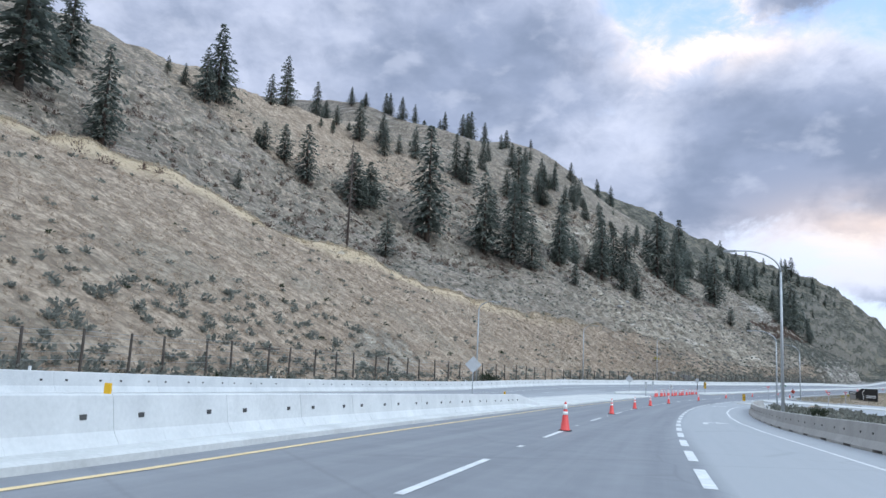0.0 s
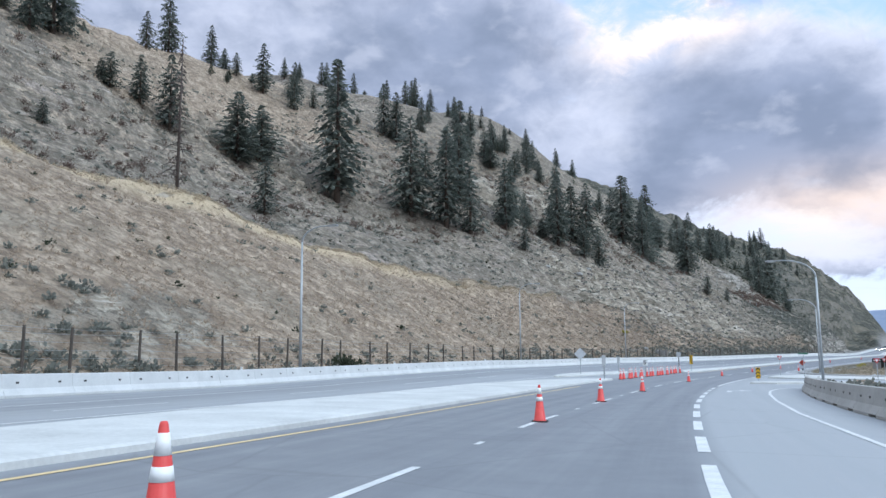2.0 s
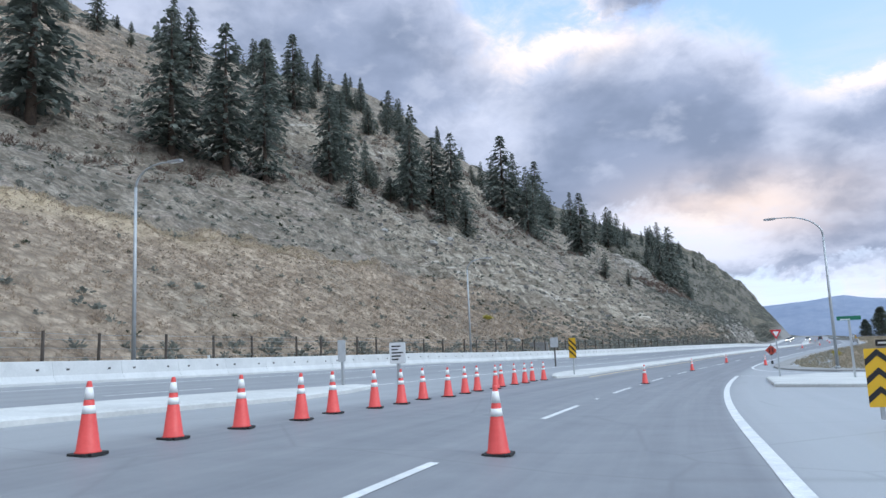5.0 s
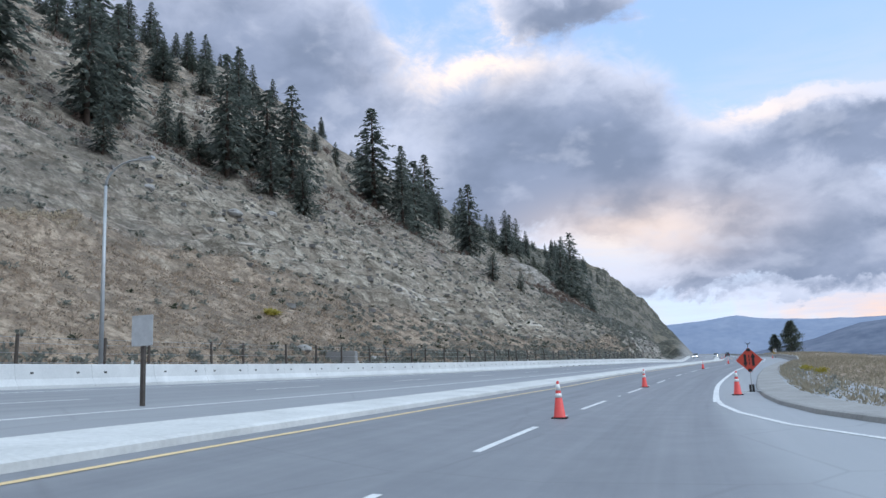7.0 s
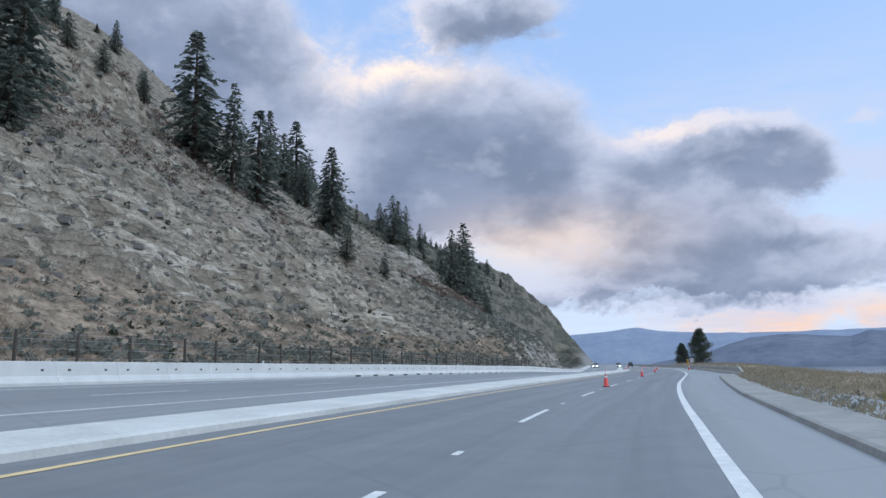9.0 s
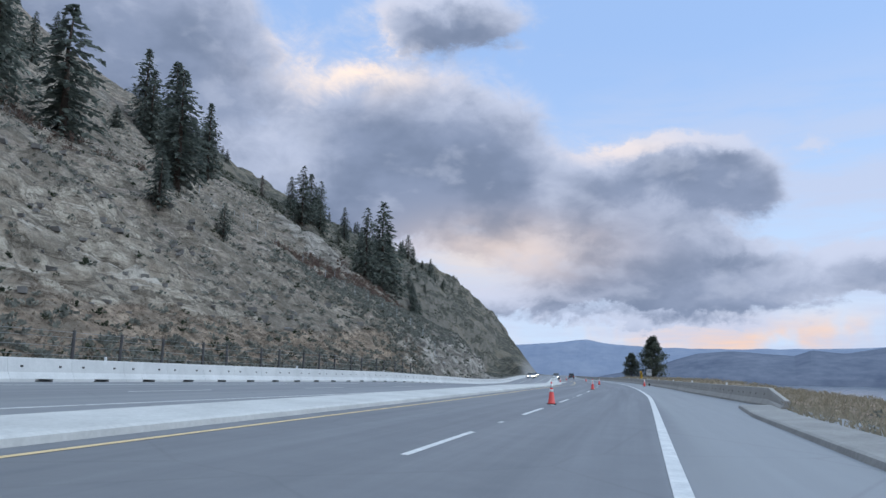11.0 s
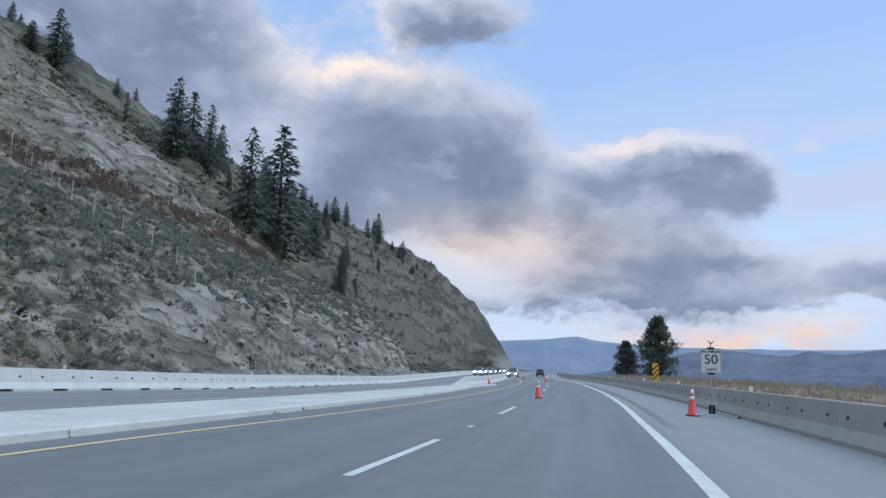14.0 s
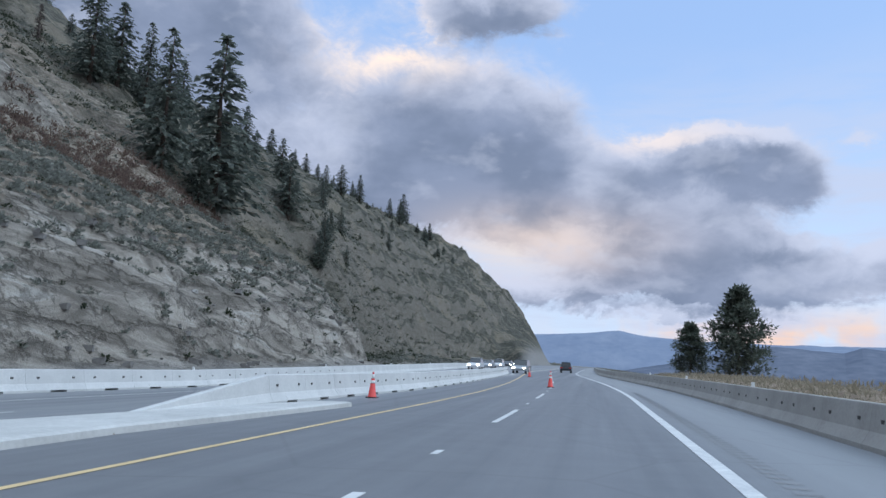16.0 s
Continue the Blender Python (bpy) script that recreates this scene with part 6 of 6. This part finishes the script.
scatter("dark_shrubs", 2800, lambda r_: (r_.uniform(440, 770), -(38 + 90 * r_.random())), bush(0.9, 2.6, 40, 0.7, 0.8), SHRUB_DARK, "dark shrubs on the far slope", "shrub", 14)
scatter("sagebrush", 4200, lambda r_: (r_.uniform(332, 455), -(31 + 22 * r_.random())), bush(0.35, 0.95, 22, 0.72, 0.9), SAGE, "dense rounded sagebrush above the rock slope", "brush", 19)
scatter("sagebrush", 110, lambda r_: (lambda s: (s, mix(s, VERGE) + 0.4 + 2.4 * r_.random() ** 1.5))(r_.uniform(165, 258)), bush(0.2, 0.45, 26, 0.75, 0.6), SAGE, "grey-green bushes along the pavement edge", "brush", 20)
scatter("weeds", 170, lambda r_: (r_.uniform(150, 366), -7.3 - 1.0 * r_.random()), bush(0.10, 0.30, 16, 0.6, 0.4), STRAW_TAN, "low weeds in the joints of the median", "weeds", 15)


def on_rock(r_):
    s, d = r_.uniform(190, 480), 25 + 40 * r_.random()
    return (s, -d) if rock_face(s, d) > 0.4 else None


scatter("loose_stones", 1600, on_rock, chunk(0.12, 0.5), STONE, "broken grey stones lying on the rock slope", "stones", 16)
scatter("loose_stones", 500, lambda r_: (r_.uniform(200, 330), -(34 + 80 * r_.random())), chunk(0.2, 0.7), STONE, "scattered grey stones on the scree", "stones", 17)


RABBIT = foliage("yellow rabbitbrush flowers", (0.30, 0.26, 0.05), (0.55, 0.46, 0.12))


def lone_bush(s, off, size, mat, label, seed):
    r_ = random.Random(seed)
    verts, faces = [], []
    x, y = at(s, off)
    for _ in range(26):
        bush(size * 0.45, size * 0.7, 22)(r_, Vector((x + r_.uniform(-0.5, 0.5) * size, y + r_.uniform(-0.5, 0.5) * size, ground_z(s, off) + r_.uniform(0, 0.45) * size)), verts, faces)
    tagged(mesh_ob("shrub", verts, faces, mat), label, "shrub")


lone_bush(93, -26.6, 1.9, SHRUB_DARK, "round dark green shrub beside the fence", 31)
lone_bush(62, 9.5, 1.1, SHRUB_DARK, "dark green shrub behind the curved barrier", 32)
lone_bush(196, -37, 1.0, RABBIT, "yellow flowering rabbitbrush on the slope", 35)
lone_bush(205, 6.4, 0.7, RABBIT, "yellow rabbitbrush in the dry grass", 33)
lone_bush(196.5, 6.8, 0.6, RABBIT, "yellow rabbitbrush in the dry grass", 34)

def boulder(s, d, size, mat, label, seed):
    r_ = random.Random(seed)
    bm = bmesh.new()
    bmesh.ops.create_icosphere(bm, subdivisions=3, radius=size)
    for v in bm.verts:
        q = v.co / size
        v.co = Vector((v.co.x * 1.25, v.co.y, v.co.z * 0.7)) * (1 + 0.28 * noise.fractal((q.x * 1.3 + seed, q.y * 1.3, q.z * 1.3), 1.0, 2.0, 4))
    ob = part("boulder", bm, mat)
    ob.matrix_basis = place(s, -d, r_.uniform(0, 360), size * 0.25)
    return tagged(ob, label, "boulder", "boulders on the slope")


for k, (s, d, size) in enumerate([(197, 30, 0.55), (200, 29, 0.4), (192, 31, 0.6), (216, 58, 0.8), (204, 60, 0.6), (354, 28.5, 0.32), (361, 28.2, 0.35), (399, 30.5, 0.3), (228, 62, 0.7), (248, 54, 0.6)]):
    boulder(s, d, size, STONE_PALE, "pale grey boulder lying on the slope", k)
bm = bmesh.new()
box(bm, -1.2, -0.5, -0.4, 1.2, 0.5, 1.2)
bmesh.ops.bevel(bm, geom=bm.edges[:], offset=0.06, segments=2, affect='EDGES')
block = part("concrete_block", bm, KERB_OLD)
block.matrix_basis = place(193.5, -28.3, 15)
tagged(block, "weathered concrete block at the foot of the slope", "concrete block")

# ---------------------------------------------------------------- cars
def car(m, paint, label, lights=False, suv=False):
    root = base("car", m, label, "car", "cars on the highway")
    hw = 0.9
    roof = 1.66 if suv else 1.45
    prof = [(-2.25, 0.35), (-2.3, 0.62), (-2.2, 0.95), (-1.75, 1.02), (1.2, 0.98), (2.1, 0.82), (2.28, 0.6), (2.22, 0.33)]
    cab = [(-2.0 if suv else -1.75, 1.0), (-1.7 if suv else -1.1, roof), (0.15, roof), (1.05, 0.98)]
    bm = bmesh.new()
    rings = []
    for x, k, dz in ((-hw, 0.9, 0.04), (-hw * 0.94, 1.0, 0.0), (hw * 0.94, 1.0, 0.0), (hw, 0.9, 0.04)):
        rings.append([bm.verts.new((x, y * (1 if k == 1 else 0.975), 0.35 + (z - 0.35) * k + dz)) for y, z in prof])
    n = len(prof)
    for u, v in zip(rings, rings[1:]):
        for j in range(n):
            bm.faces.new((u[j], u[(j + 1) % n], v[(j + 1) % n], v[j]))
    bm.faces.new(rings[0])
    bm.faces.new(rings[-1][::-1])
    bmesh.ops.recalc_face_normals(bm, faces=bm.faces)
    part("body", bm, paint, root)
    bm = bmesh.new()
    w = [hw * 0.92, hw * 0.74, hw * 0.74, hw * 0.92]
    L = [bm.verts.new((-w[i], y, z)) for i, (y, z) in enumerate(cab)]
    R = [bm.verts.new((w[i], y, z)) for i, (y, z) in enumerate(cab)]
    bm.faces.new(L)
    bm.faces.new(R[::-1])
    for i in range(3):
        bm.faces.new((L[i], R[i], R[i + 1], L[i + 1]))
    bmesh.ops.recalc_face_normals(bm, faces=bm.faces)
    part("window_glass", bm, GLASS_DARK, root)
    bm = bmesh.new()
    box(bm, -hw * 0.75, cab[1][0] - 0.05, roof - 0.02, hw * 0.75, cab[2][0] + 0.05, roof + 0.04)
    bmesh.ops.bevel(bm, geom=bm.edges[:], offset=0.03, segments=2, affect='EDGES')
    part("roof", bm, paint, root)
    for x in (-hw * 0.86, hw * 0.86):
        for y in (-1.4, 1.38):
            bm = bmesh.new()
            tube(bm, [(x - 0.11, y, 0.33), (x + 0.11, y, 0.33)], 0.33, 0.33, 18)
            wheel = part("wheel", bm, RUBBER, root)
            bm = bmesh.new()
            tube(bm, [(x - 0.115, y, 0.33), (x + 0.115, y, 0.33)], 0.2, 0.2, 14)
            part("rim", bm, STEEL, wheel)
    for x in (-0.66, 0.66):
        bm = bmesh.new()
        box(bm, x - 0.17, 2.18, 0.62, x + 0.17, 2.27, 0.76)
        part("headlight", bm, HEADLIGHT if lights else SIGN_W, root)
        bm = bmesh.new()
        box(bm, x - 0.17, -2.31, 0.72, x + 0.17, -2.24, 0.88)
        part("tail_light", bm, TAIL, root)
    bm = bmesh.new()
    box(bm, -hw * 0.9, -2.36, 0.36, hw * 0.9, -2.26, 0.52)
    part("bumper", bm, RUBBER, root)
    return root


GLASS_DARK = plain("dark car glass", (0.015, 0.018, 0.02), 0.08, coat=0.5)
HEADLIGHT = plain("lit headlight", (1.0, 0.95, 0.78), 0.3, emit=14.0)
TAIL = plain("red tail light", (0.45, 0.015, 0.015), 0.3, emit=0.15)
CAR_DARK = plain("dark grey car paint", (0.045, 0.05, 0.058), 0.3, 0.4, coat=0.7)
CAR_WHITE = plain("white car paint", (0.72, 0.73, 0.74), 0.3, 0.0, coat=0.7)
CAR_SILVER = plain("silver car paint", (0.42, 0.44, 0.46), 0.3, 0.6, coat=0.7)
CAR_BLACK = plain("black car paint", (0.012, 0.012, 0.014), 0.25, 0.2, coat=0.8)
car(place(468, -4.0), CAR_DARK, "dark grey car driving away along the highway", suv=True)
oncoming = [(428, -7.0 + 2.6, CAR_SILVER, True), (452, -16.2, CAR_WHITE, True), (466, -16.4, CAR_SILVER, False), (482, -16.6, CAR_WHITE, True), (500, -16.8, CAR_DARK, False), (522, -17.0, CAR_BLACK, True), (548, -17.2, CAR_WHITE, False)]
for s, o, paint, suv in oncoming[1:]:
    car(place(s, o, 180), paint, "oncoming car with its headlights lit", True, suv)
car(place(440, -8.6, 176), CAR_SILVER, "oncoming car with bright headlights crossing the median gap", True, True)
car(place(150, 34, 60), CAR_BLACK, "black car waiting on the side road", False, True)
